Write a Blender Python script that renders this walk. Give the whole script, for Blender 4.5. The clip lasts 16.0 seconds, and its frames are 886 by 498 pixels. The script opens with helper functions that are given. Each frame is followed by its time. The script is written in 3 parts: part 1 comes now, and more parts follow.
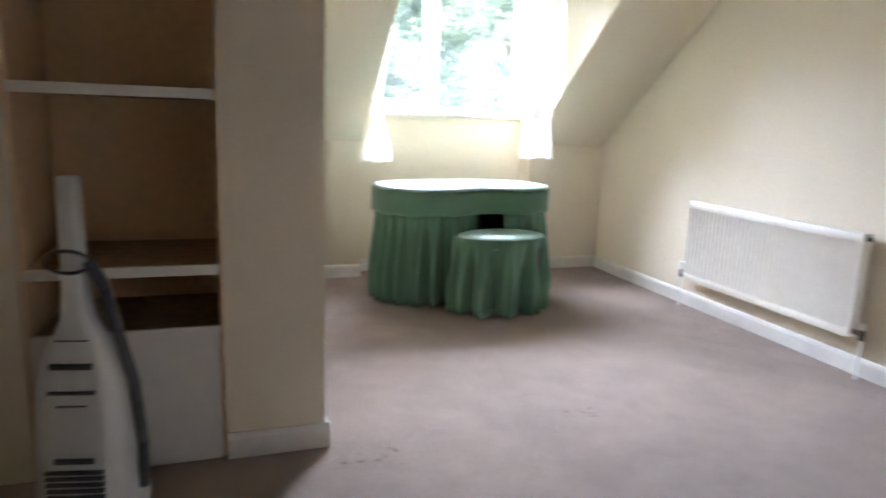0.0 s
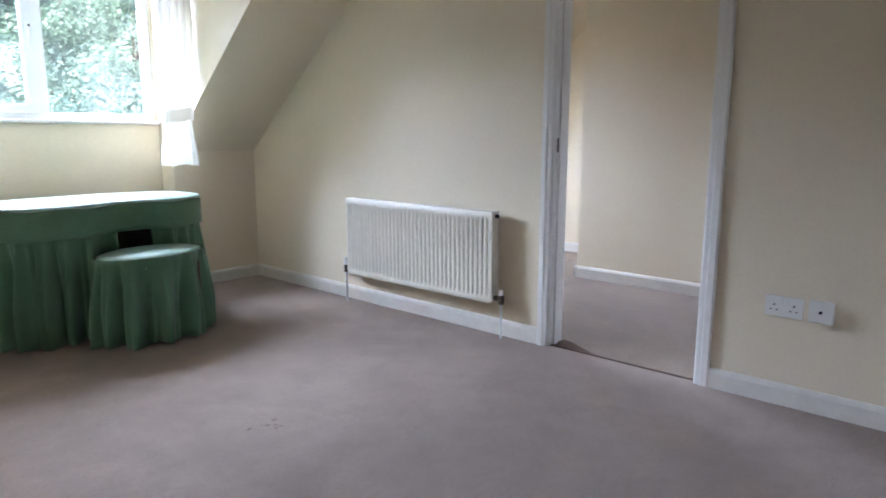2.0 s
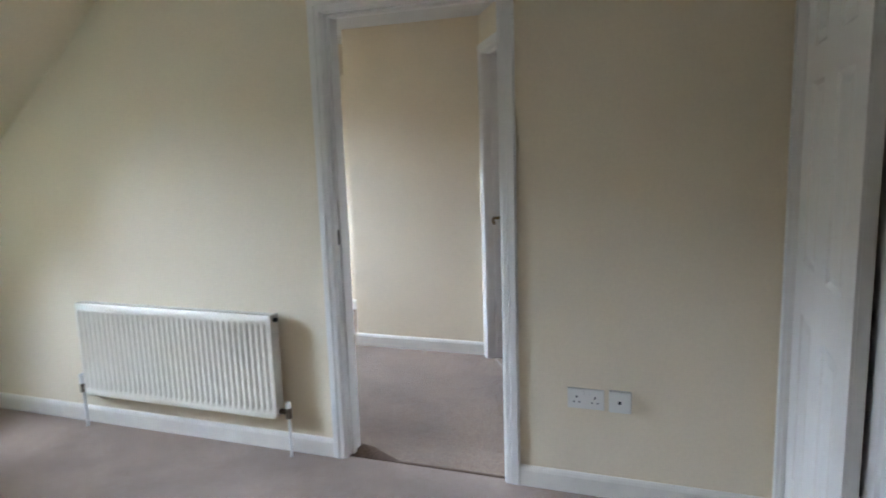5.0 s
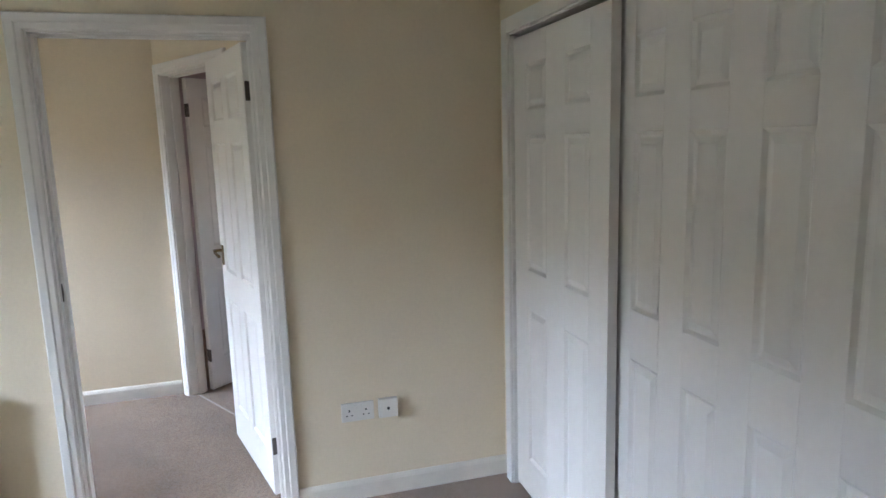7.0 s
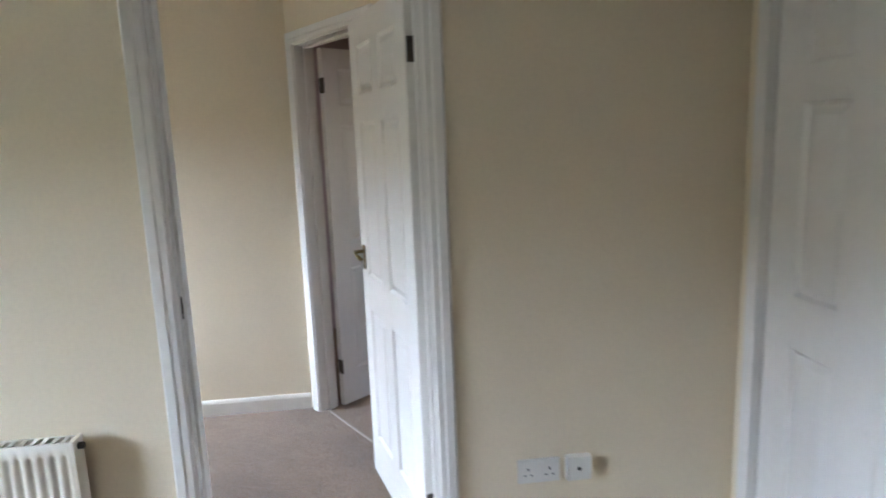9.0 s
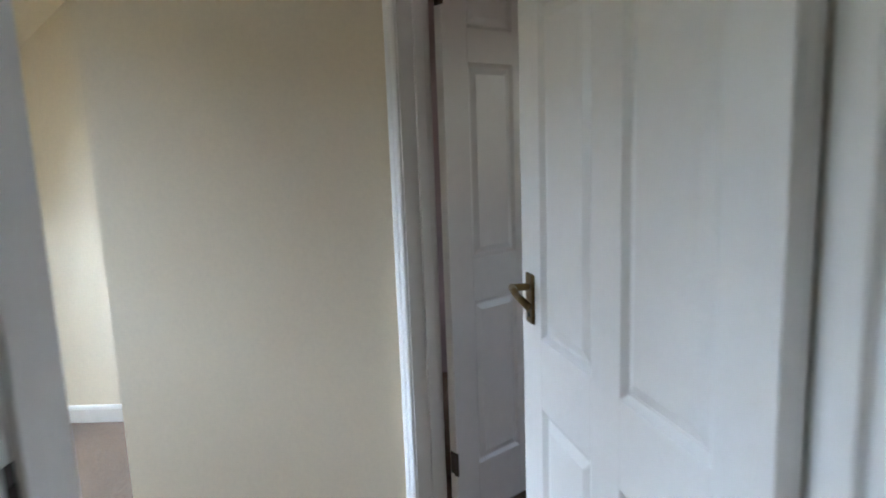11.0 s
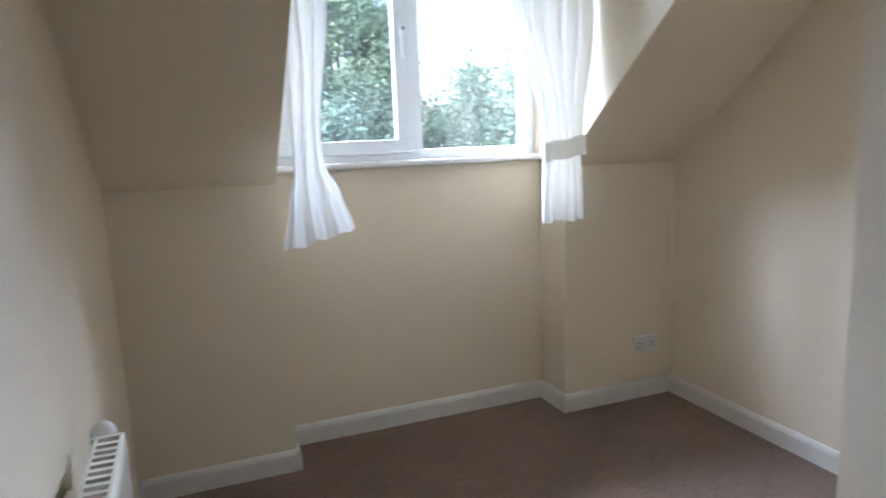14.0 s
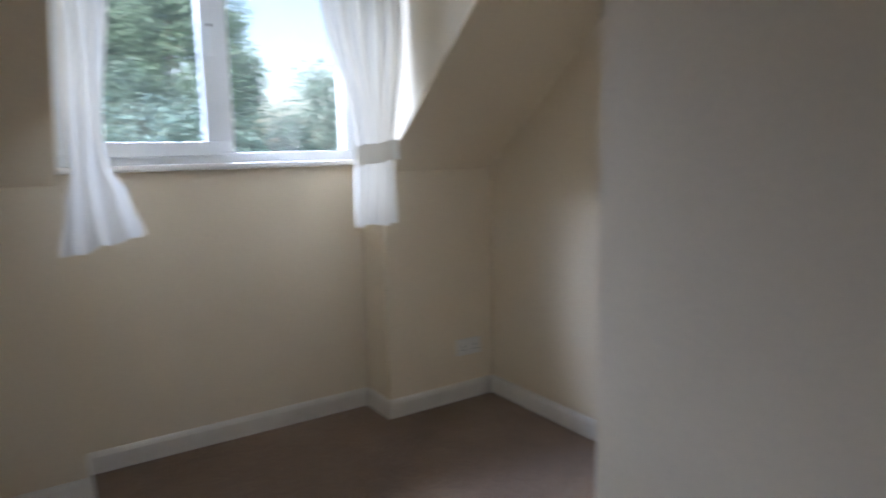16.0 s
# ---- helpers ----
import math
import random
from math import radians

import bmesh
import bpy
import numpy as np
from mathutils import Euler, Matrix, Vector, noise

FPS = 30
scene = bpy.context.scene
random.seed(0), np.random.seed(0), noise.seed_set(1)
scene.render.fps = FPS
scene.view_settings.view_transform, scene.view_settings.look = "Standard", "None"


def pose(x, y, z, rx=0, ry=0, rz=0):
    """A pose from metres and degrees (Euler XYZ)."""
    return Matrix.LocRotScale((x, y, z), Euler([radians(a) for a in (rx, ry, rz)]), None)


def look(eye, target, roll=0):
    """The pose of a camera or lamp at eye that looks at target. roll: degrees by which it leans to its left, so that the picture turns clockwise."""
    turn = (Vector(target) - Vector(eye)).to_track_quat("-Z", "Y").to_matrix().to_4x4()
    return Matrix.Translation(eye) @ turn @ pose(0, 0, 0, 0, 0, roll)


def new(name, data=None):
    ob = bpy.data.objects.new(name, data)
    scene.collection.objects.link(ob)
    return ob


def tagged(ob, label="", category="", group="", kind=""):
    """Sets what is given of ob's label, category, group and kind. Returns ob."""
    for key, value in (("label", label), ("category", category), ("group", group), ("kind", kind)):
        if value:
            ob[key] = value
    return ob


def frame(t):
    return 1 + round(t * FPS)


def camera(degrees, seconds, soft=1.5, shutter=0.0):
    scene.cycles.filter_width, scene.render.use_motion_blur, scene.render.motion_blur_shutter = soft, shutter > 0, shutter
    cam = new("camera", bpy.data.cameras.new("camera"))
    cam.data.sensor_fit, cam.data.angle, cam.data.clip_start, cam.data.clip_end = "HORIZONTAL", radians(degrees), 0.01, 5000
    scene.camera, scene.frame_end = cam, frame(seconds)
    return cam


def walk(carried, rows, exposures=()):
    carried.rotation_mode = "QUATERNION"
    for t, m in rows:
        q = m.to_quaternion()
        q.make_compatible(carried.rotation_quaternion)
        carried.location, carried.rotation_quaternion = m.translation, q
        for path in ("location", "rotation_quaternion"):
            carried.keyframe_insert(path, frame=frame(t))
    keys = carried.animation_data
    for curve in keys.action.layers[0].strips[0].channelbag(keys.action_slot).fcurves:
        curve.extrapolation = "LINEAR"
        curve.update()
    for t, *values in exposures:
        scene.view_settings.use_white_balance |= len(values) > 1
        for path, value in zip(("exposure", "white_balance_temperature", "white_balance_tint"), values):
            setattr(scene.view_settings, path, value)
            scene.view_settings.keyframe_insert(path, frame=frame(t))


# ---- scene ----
cam = camera(68.5, 16.0, shutter=0.5)

PATH = [
    (0, (-2.917, -1.888, 1.157), (-2.283, -0.032, 0.767), 2.0),
    (0.5, (-2.846, -1.873, 1.136), (-1.886, -0.161, 0.753), 0.9),
    (1, (-2.842, -1.83, 1.091), (-1.64, -0.277, 0.714), 0.6),
    (1.5, (-2.843, -1.796, 1.081), (-1.471, -0.385, 0.721), 0.3),
    (2, (-2.85, -1.792, 1.096), (-1.38, -0.479, 0.756), 0.1),
    (2.5, (-2.853, -1.796, 1.108), (-1.288, -0.592, 0.786), -0.1),
    (3, (-2.83, -1.727, 1.125), (-1.198, -0.61, 0.827), -0.2),
    (3.2, (-2.789, -1.689, 1.149), (-1.146, -0.588, 0.855), -0.3),
    (5.3, (-2.536, -1.362, 1.469), (-0.628, -0.855, 1.154), -2.0),
    (5.5, (-2.522, -1.276, 1.478), (-0.582, -0.91, 1.16), -2.0),
    (6, (-2.566, -1.017, 1.535), (-0.592, -1.04, 1.21), -1.8),
    (6.5, (-2.678, -0.816, 1.555), (-0.74, -1.19, 1.226), -1.4),
    (7, (-2.754, -0.755, 1.601), (-0.856, -1.292, 1.268), -1.7),
    (7.5, (-2.722, -0.728, 1.622), (-0.828, -1.275, 1.284), -1.8),
    (8, (-2.56, -0.694, 1.616), (-0.662, -1.218, 1.266), -1.8),
    (8.5, (-2.296, -0.655, 1.586), (-0.366, -1.047, 1.235), -1.9),
    (9, (-2.002, -0.598, 1.568), (-0.047, -0.812, 1.207), -2.2),
    (9.2, (-1.882, -0.554, 1.556), (0.079, -0.717, 1.198), -2.2),
    (11.5, (-0.208, -0.407, 1.344), (1.755, -0.21, 1.024), -2.0),
    (12, (-0.02, -0.38, 1.345), (1.899, 0.062, 1.028), -1.7),
    (12.5, (0.106, -0.293, 1.337), (1.94, 0.43, 1.002), -1.4),
    (13, (0.311, -0.227, 1.295), (1.923, 0.904, 0.943), -1.7),
    (13.5, (0.373, -0.135, 1.33), (1.499, 1.476, 0.96), -2.0),
    (14, (0.408, -0.114, 1.324), (1.12, 1.725, 0.992), -2.2),
    (14.5, (0.415, -0.08, 1.313), (1.017, 1.801, 0.997), -1.7),
    (15, (0.41, -0.07, 1.306), (1.03, 1.806, 0.994), -1.6),
    (15.5, (0.503, -0.129, 1.294), (1.174, 1.731, 0.995), -1.9),
    (16, (0.605, -0.19, 1.275), (1.685, 1.466, 0.974), -1.2),
]
walk(cam, [(t, look(eye, target, roll)) for t, eye, target, roll in PATH], exposures=[(0, 3.38, 6250, 14), (1, 2.63, 5900, 13), (2, 2.74, 5950, 12), (3.2, 2.76, 6100, 11), (5.5, 2.92, 6100, 7), (7, 3.1, 6200, 9), (9, 3.06, 6250, 8), (11.3, 2.6, 5950, 4), (12, 2.66, 6250, 11), (13, 2.48, 6050, 11), (13.6, 2.17, 5980, 11), (14.3, 1.7, 5870, 12), (15.3, 1.55, 5900, 13), (16, 1.38, 5950, 13)])

# ---- world and light ----
world = bpy.data.worlds.new("sky")
scene.world = world
world.use_nodes = True
wn = world.node_tree
sky = wn.nodes.new("ShaderNodeTexSky")
sky.sky_type, sky.sun_disc = "NISHITA", False
sky.sun_elevation, sky.sun_rotation = radians(44), radians(238)
sky.air_density, sky.dust_density = 1.2, 3.0
wn.nodes["Background"].inputs["Strength"].default_value = 0.13
wn.links.new(sky.outputs["Color"], wn.nodes["Background"].inputs["Color"])

sun = new("sun", bpy.data.lights.new("sun", "SUN"))
sun.data.energy, sun.data.angle, sun.data.color = 4.2, radians(8), (1.0, 0.96, 0.9)
sun.matrix_world = look((-8, -5, 9), (0, 0, 0))


# the bright overcast sky over the garden, above the hedge line
glow = new("sky_daylight", bpy.data.lights.new("sky_daylight", "AREA"))
glow.data.shape, glow.data.size, glow.data.size_y, glow.data.energy = "RECTANGLE", 16.0, 6.0, 4900
glow.data.color = (0.64, 0.76, 1.0)
glow.matrix_world = look((0, 8.6, 6.3), (0, 2.5, 4.2))


# ---- materials ----
def material(name, colour, rough=0.6, metal=0.0, grain=0.0, scale=40.0, bump=0.0, stain=0.0, stain_scale=2.0, spec=0.5, sheen=0.0, coat=0.0):
    m = bpy.data.materials.new(name)
    m.use_nodes = True
    nt = m.node_tree
    b = nt.nodes["Principled BSDF"]
    b.inputs["Roughness"].default_value, b.inputs["Metallic"].default_value = rough, metal
    b.inputs["Specular IOR Level"].default_value = spec
    b.inputs["Sheen Weight"].default_value = sheen
    b.inputs["Coat Weight"].default_value = coat
    co = nt.nodes.new("ShaderNodeTexCoord")
    base = nt.nodes.new("ShaderNodeRGB")
    base.outputs[0].default_value = (*colour, 1)
    out = base.outputs[0]
    for amount, sc, detail in ((stain, stain_scale, 4.0), (grain, scale, 6.0)):
        if amount:
            n = nt.nodes.new("ShaderNodeTexNoise")
            n.inputs["Scale"].default_value, n.inputs["Detail"].default_value = sc, detail
            nt.links.new(co.outputs["Object"], n.inputs["Vector"])
            r = nt.nodes.new("ShaderNodeMapRange")
            r.inputs["From Min"].default_value, r.inputs["From Max"].default_value = 0.3, 0.7
            r.inputs["To Min"].default_value, r.inputs["To Max"].default_value = 1 - amount, 1 + amount
            nt.links.new(n.outputs["Fac"], r.inputs["Value"])
            v = nt.nodes.new("ShaderNodeVectorMath")
            v.operation = "SCALE"
            nt.links.new(out, v.inputs[0])
            nt.links.new(r.outputs["Result"], v.inputs["Scale"])
            out = v.outputs["Vector"]
    nt.links.new(out, b.inputs["Base Color"])
    if bump:
        n = nt.nodes.new("ShaderNodeTexNoise")
        n.inputs["Scale"].default_value, n.inputs["Detail"].default_value = scale, 8.0
        nt.links.new(co.outputs["Object"], n.inputs["Vector"])
        u = nt.nodes.new("ShaderNodeBump")
        u.inputs["Strength"].default_value, u.inputs["Distance"].default_value = bump, 0.01
        nt.links.new(n.outputs["Fac"], u.inputs["Height"])
        nt.links.new(u.outputs["Normal"], b.inputs["Normal"])
    return m


WALL = material("cream_wall_paint", (0.765, 0.66, 0.492), 0.72, grain=0.02, scale=70, bump=0.04, stain=0.03, stain_scale=1.3, spec=0.3)
PINK = material("pale_pink_paint", (0.78, 0.68, 0.69), 0.75, grain=0.03, scale=60, bump=0.1, stain=0.03, spec=0.3)
# the dimness of the room beyond is put into this paint's colour
DUSK = material("dimmed_mauve_paint", (0.5, 0.4, 0.42), 0.8, grain=0.05, scale=60, bump=0.1, stain=0.05, spec=0.2)
CEIL = material("white_ceiling_paint", (0.76, 0.74, 0.69), 0.85, grain=0.02, scale=50, bump=0.1, stain=0.02, spec=0.2)
GLOSS = material("white_gloss_paint", (0.79, 0.755, 0.705), 0.3, grain=0.015, scale=25, bump=0.015, stain=0.02, stain_scale=3)
SKIRT = material("white_satin_paint", (0.72, 0.675, 0.595), 0.4, grain=0.04, scale=15, bump=0.03, stain=0.04, stain_scale=4)


def carpet_material(name, colour, patches, specks, tufts):
    """Cut pile carpet: tufts, brushed patches a foot or two across, traffic soiling and dark specks."""
    m = material(name, colour, 0.95, grain=0.3, scale=330, bump=0.75, stain=0.05, stain_scale=11, spec=0.1, sheen=0.25)
    nt = m.node_tree
    b = nt.nodes["Principled BSDF"]
    out = b.inputs["Base Color"].links[0].from_socket
    co = nt.nodes.new("ShaderNodeTexCoord")
    for kind, sc, lo, hi, to_lo, to_hi in (("Noise", 1.1, 0.38, 0.62, 1 - patches, 1 + patches), ("Noise", 3.1, 0.35, 0.65, 1 - 0.6 * patches, 1 + 0.6 * patches), ("Noise", 75.0, 0.36, 0.64, 1 - tufts, 1 + tufts), ("Voronoi", 26.0, 0.04, 0.13, 1 - specks, 1.0)):
        n = nt.nodes.new("ShaderNodeTex" + kind)
        n.inputs["Scale"].default_value = sc
        if kind == "Noise":
            n.inputs["Detail"].default_value, n.inputs["Distortion"].default_value = 5.0, 0.8
        nt.links.new(co.outputs["Object"], n.inputs["Vector"])
        r = nt.nodes.new("ShaderNodeMapRange")
        for key, value in (("From Min", lo), ("From Max", hi), ("To Min", to_lo), ("To Max", to_hi)):
            r.inputs[key].default_value = value
        nt.links.new(n.outputs["Fac" if kind == "Noise" else "Distance"], r.inputs["Value"])
        v = nt.nodes.new("ShaderNodeVectorMath")
        v.operation = "SCALE"
        nt.links.new(out, v.inputs[0])
        nt.links.new(r.outputs["Result"], v.inputs["Scale"])
        out = v.outputs["Vector"]
    nt.links.new(out, b.inputs["Base Color"])
    return m


CARPET = carpet_material("pinkish_beige_carpet", (0.325, 0.235, 0.177), 0.12, 0.12, 0.08)
CARPET2 = carpet_material("brown_carpet", (0.22, 0.146, 0.094), 0.14, 0.5, 0.24)
MARK = material("flattened_carpet", (0.27, 0.205, 0.175), 0.95, grain=0.3, scale=200, bump=0.4, spec=0.1)
STRIP = material("dull_beige_strip", (0.4, 0.33, 0.27), 0.6, grain=0.1, scale=40, bump=0.1)
BARE = material("worn_brown_underlay", (0.13, 0.085, 0.06), 0.9, grain=0.3, scale=90, bump=0.5, spec=0.1)
RADIATOR = material("cream_radiator_enamel", (0.78, 0.72, 0.61), 0.4, grain=0.02, scale=20, stain=0.03, stain_scale=5)
UPVC = material("white_window_plastic", (0.82, 0.84, 0.85), 0.3, grain=0.01, scale=20)
PLATE = material("white_socket_plastic", (0.74, 0.71, 0.65), 0.35, grain=0.01, scale=30)
SLOT = material("dark_slot", (0.02, 0.02, 0.02), 0.6)
BRASS = material("aged_brass", (0.2, 0.135, 0.06), 0.36, metal=1.0, grain=0.15, scale=60)
STEEL = material("dull_steel_hinge", (0.12, 0.1, 0.085), 0.5, metal=1.0, grain=0.15, scale=60)
COPPER = material("dark_brass_valve", (0.12, 0.1, 0.08), 0.4, metal=1.0, grain=0.1, scale=80)
PIPE = material("white_painted_pipe", (0.74, 0.73, 0.69), 0.4, grain=0.03, scale=40)
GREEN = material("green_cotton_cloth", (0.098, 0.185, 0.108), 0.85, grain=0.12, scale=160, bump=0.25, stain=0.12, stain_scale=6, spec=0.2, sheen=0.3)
# green of the upward faces, lightened to carry the daylight highlight on them
GREENTOP = material("highlit_green_quilted_top", (0.35, 0.47, 0.37), 0.35, grain=0.08, scale=140, bump=0.15, stain=0.06, stain_scale=5)
DARKWOOD = material("dark_wood", (0.06, 0.025, 0.018), 0.45, grain=0.3, scale=30)
SHELFWOOD = material("brown_wood_board", (0.4, 0.26, 0.14), 0.6, grain=0.2, scale=22, bump=0.1, stain=0.1)
BUFF = material("buff_cupboard_paint", (0.76, 0.53, 0.32), 0.75, grain=0.06, scale=30, bump=0.08, stain=0.08)
VACWHITE = material("off_white_vacuum_plastic", (0.66, 0.65, 0.6), 0.35, grain=0.03, scale=30)
VACGREY = material("dark_grey_vacuum_plastic", (0.07, 0.07, 0.075), 0.45, grain=0.1, scale=40)
EARTH = material("garden_grass", (0.07, 0.11, 0.035), 0.95, grain=0.4, scale=3, stain=0.3, stain_scale=0.3)
BARK = material("tree_bark", (0.12, 0.085, 0.06), 0.9, grain=0.4, scale=20, bump=0.6)


def leaf_material(name, colour, vary):
    m = material(name, colour, 0.55)
    nt = m.node_tree
    b = nt.nodes["Principled BSDF"]
    g = nt.nodes.new("ShaderNodeNewGeometry")
    r = nt.nodes.new("ShaderNodeMapRange")
    r.inputs["To Min"].default_value, r.inputs["To Max"].default_value = 1 - vary, 1 + vary
    nt.links.new(g.outputs["Random Per Island"], r.inputs["Value"])
    v = nt.nodes.new("ShaderNodeVectorMath")
    v.operation = "SCALE"
    v.inputs[0].default_value = colour
    nt.links.new(r.outputs["Result"], v.inputs["Scale"])
    nt.links.new(v.outputs["Vector"], b.inputs["Base Color"])
    t = nt.nodes.new("ShaderNodeBsdfTranslucent")
    nt.links.new(v.outputs["Vector"], t.inputs["Color"])
    mix = nt.nodes.new("ShaderNodeMixShader")
    mix.inputs[0].default_value = 0.5
    out = nt.nodes["Material Output"]
    nt.links.new(b.outputs[0], mix.inputs[1])
    nt.links.new(t.outputs[0], mix.inputs[2])
    nt.links.new(mix.outputs[0], out.inputs["Surface"])
    return m


LEAF = leaf_material("hedge_leaves", (0.18, 0.265, 0.22), 0.35)
LEAF2 = leaf_material("tree_leaves", (0.19, 0.285, 0.205), 0.35)


def cloth_material(name, through_light):
    m = material(name, (0.82, 0.77, 0.68), 0.8, grain=0.04, scale=200, bump=0.1)
    nt = m.node_tree
    t = nt.nodes.new("ShaderNodeBsdfTranslucent")
    t.inputs["Color"].default_value = (0.8, 0.77, 0.69, 1)
    mix = nt.nodes.new("ShaderNodeMixShader")
    mix.inputs[0].default_value = through_light
    nt.links.new(nt.nodes["Principled BSDF"].outputs[0], mix.inputs[1])
    nt.links.new(t.outputs[0], mix.inputs[2])
    nt.links.new(mix.outputs[0], nt.nodes["Material Output"].inputs["Surface"])
    return m


CLOTH = cloth_material("white_curtain_cloth", 0.18)
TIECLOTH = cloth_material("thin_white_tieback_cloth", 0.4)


def glass_material():
    m = bpy.data.materials.new("window_glass")
    m.use_nodes = True
    nt = m.node_tree
    nt.nodes.remove(nt.nodes["Principled BSDF"])
    a, g, f, x = (nt.nodes.new("ShaderNode" + k) for k in ("BsdfTransparent", "BsdfGlossy", "Fresnel", "MixShader"))
    g.inputs["Roughness"].default_value = 0.02
    f.inputs["IOR"].default_value = 1.45
    nt.links.new(f.outputs[0], x.inputs[0])
    nt.links.new(a.outputs[0], x.inputs[1])
    nt.links.new(g.outputs[0], x.inputs[2])
    # faint uneven white veil in the glass, imitating pale glare over the garden
    d = nt.nodes.new("ShaderNodeBsdfTranslucent")
    d.inputs["Color"].default_value = (1.0, 0.97, 0.9, 1)
    haze = nt.nodes.new("ShaderNodeMixShader")
    n = nt.nodes.new("ShaderNodeTexNoise")
    n.inputs["Scale"].default_value, n.inputs["Detail"].default_value = 3.0, 5.0
    r = nt.nodes.new("ShaderNodeMapRange")
    r.inputs["From Min"].default_value, r.inputs["From Max"].default_value = 0.35, 0.7
    r.inputs["To Min"].default_value, r.inputs["To Max"].default_value = 0.001, 0.007
    nt.links.new(n.outputs["Fac"], r.inputs["Value"])
    nt.links.new(r.outputs["Result"], haze.inputs[0])
    nt.links.new(x.outputs[0], haze.inputs[1])
    nt.links.new(d.outputs[0], haze.inputs[2])
    nt.links.new(haze.outputs[0], nt.nodes["Material Output"].inputs["Surface"])
    return m


GLASS = glass_material()


# ---- mesh helpers ----
def box(bm, a, b, bevel=0.0, m=None):
    r = bmesh.ops.create_cube(bm, size=1.0)
    vs = r["verts"]
    for v in vs:
        v.co = Vector([a[i] + (v.co[i] + 0.5) * (b[i] - a[i]) for i in range(3)])
    if bevel:
        es = list({e for v in vs for e in v.link_edges})
        r = bmesh.ops.bevel(bm, geom=es, offset=bevel, segments=2, affect="EDGES", profile=0.6)
        vs = list({v for f in r["faces"] for v in f.verts} | {v for v in vs if v.is_valid})
    if m is not None:
        bmesh.ops.transform(bm, matrix=m, verts=vs)
    return vs


def prism(bm, poly, axis, a, b, m=None):
    """A flat outline, pushed from a to b along an axis."""
    def at(p, h):
        return {"x": (h, p[0], p[1]), "y": (p[0], h, p[1]), "z": (p[0], p[1], h)}[axis]
    lo, hi = [bm.verts.new(at(p, a)) for p in poly], [bm.verts.new(at(p, b)) for p in poly]
    n = len(poly)
    fs = [bm.faces.new(lo[::-1]), bm.faces.new(hi)]
    fs += [bm.faces.new((lo[i], lo[(i + 1) % n], hi[(i + 1) % n], hi[i])) for i in range(n)]
    bmesh.ops.recalc_face_normals(bm, faces=fs)
    if m is not None:
        bmesh.ops.transform(bm, matrix=m, verts=lo + hi)
    return lo + hi


def tube(bm, p, q, r, n=12, r2=None):
    p, q = Vector(p), Vector(q)
    m = Matrix.Translation((p + q) / 2) @ (q - p).to_track_quat("Z", "Y").to_matrix().to_4x4()
    return bmesh.ops.create_cone(bm, cap_ends=True, segments=n, radius1=r, radius2=r if r2 is None else r2, depth=(q - p).length, matrix=m)["verts"]


def rings(bm, loops, close=True, cap=True):
    """A skin over loops of points, one above another."""
    vs = [[bm.verts.new(p) for p in loop] for loop in loops]
    n = len(vs[0])
    fs = []
    for a, b in zip(vs, vs[1:]):
        for i in range(n if close else n - 1):
            j = (i + 1) % n
            fs.append(bm.faces.new((a[i], a[j], b[j], b[i])))
    if cap and close:
        fs += [bm.faces.new(vs[0][::-1]), bm.faces.new(vs[-1])]
    bmesh.ops.recalc_face_normals(bm, faces=fs)


def part(name, bm, mat, parent=None, label="", smooth=False):
    me = bpy.data.meshes.new(name)
    bm.normal_update()
    if smooth:
        for f in bm.faces:
            f.smooth = True
    bm.to_mesh(me)
    bm.free()
    me.materials.append(mat)
    ob = new(name, me)
    if parent is not None:
        ob.parent = parent
    if label:
        ob["label"] = label
    return ob


def boxes(name, mat, *pairs, parent=None, bevel=0.0, label=""):
    bm = bmesh.new()
    for a, b in pairs:
        box(bm, a, b, bevel)
    return part(name, bm, mat, parent, label)


def structure(ob, label="", category=""):
    return tagged(ob, label, category, kind="structure")


# ---- plan ----
CEILING = 2.28
T = 0.125                      # thickness of the wall between the rooms
DOOR_W, DOOR_H = 0.77, 2.025   # clear opening of the doorway, from y = -0.77 to 0
SLOPE = 0.815                  # rise of the roof slope over its run
KNEE1, KZ1 = 2.74, 0.985       # low wall under the slope, first room
R1A, R1B, BACK1 = -1.975, -0.655, 2.92   # window recess of the first room
KNEE2, KZ2 = 2.458, 1.18
R2A, R2B, BACK2 = 0.726, 2.009, 2.686
X2, BREAST, X3 = 1.652, 0.795, 2.63     # far wall, its end, and the alcove's wall
CORNER2, DEPTH2 = -0.206, 0.1          # where the slanting wall begins, and its thickness
DIAG = radians(29.4)                   # the second door stands in a slanting wall
WEST, SIDE, PIER = -4.0, -2.6, 0.27
WARD = -1.82                           # face of the wardrobe wall
SOUTH = -2.75


def slanting(u, v, z=0.0):
    """A point of the slanting wall: u along it from the corner, v behind its face."""
    c, s = math.cos(DIAG), math.sin(DIAG)
    return Vector((X2 - u * c + v * s, CORNER2 - u * s - v * c, z))



# floors
structure(boxes("floor_bedroom", CARPET, ((WEST - 0.1, SOUTH - 0.1, -0.2), (0.03, 3.0, 0.0))), "worn pinkish beige carpet over the bedroom floor", "floor")
bm = bmesh.new()
box(bm, (0.03, SOUTH - 0.1, -0.2), (4.2, 3.0, 0.0))
structure(part("floor_second_room", bm, CARPET2), "brown carpet over the small room's floor", "floor")

# wall between the rooms, with its doorway
bm = bmesh.new()
box(bm, (0, 0.03, 0), (T, 3.0, 2.6))
box(bm, (0, SOUTH, 0), (T, -DOOR_W - 0.03, 2.6))
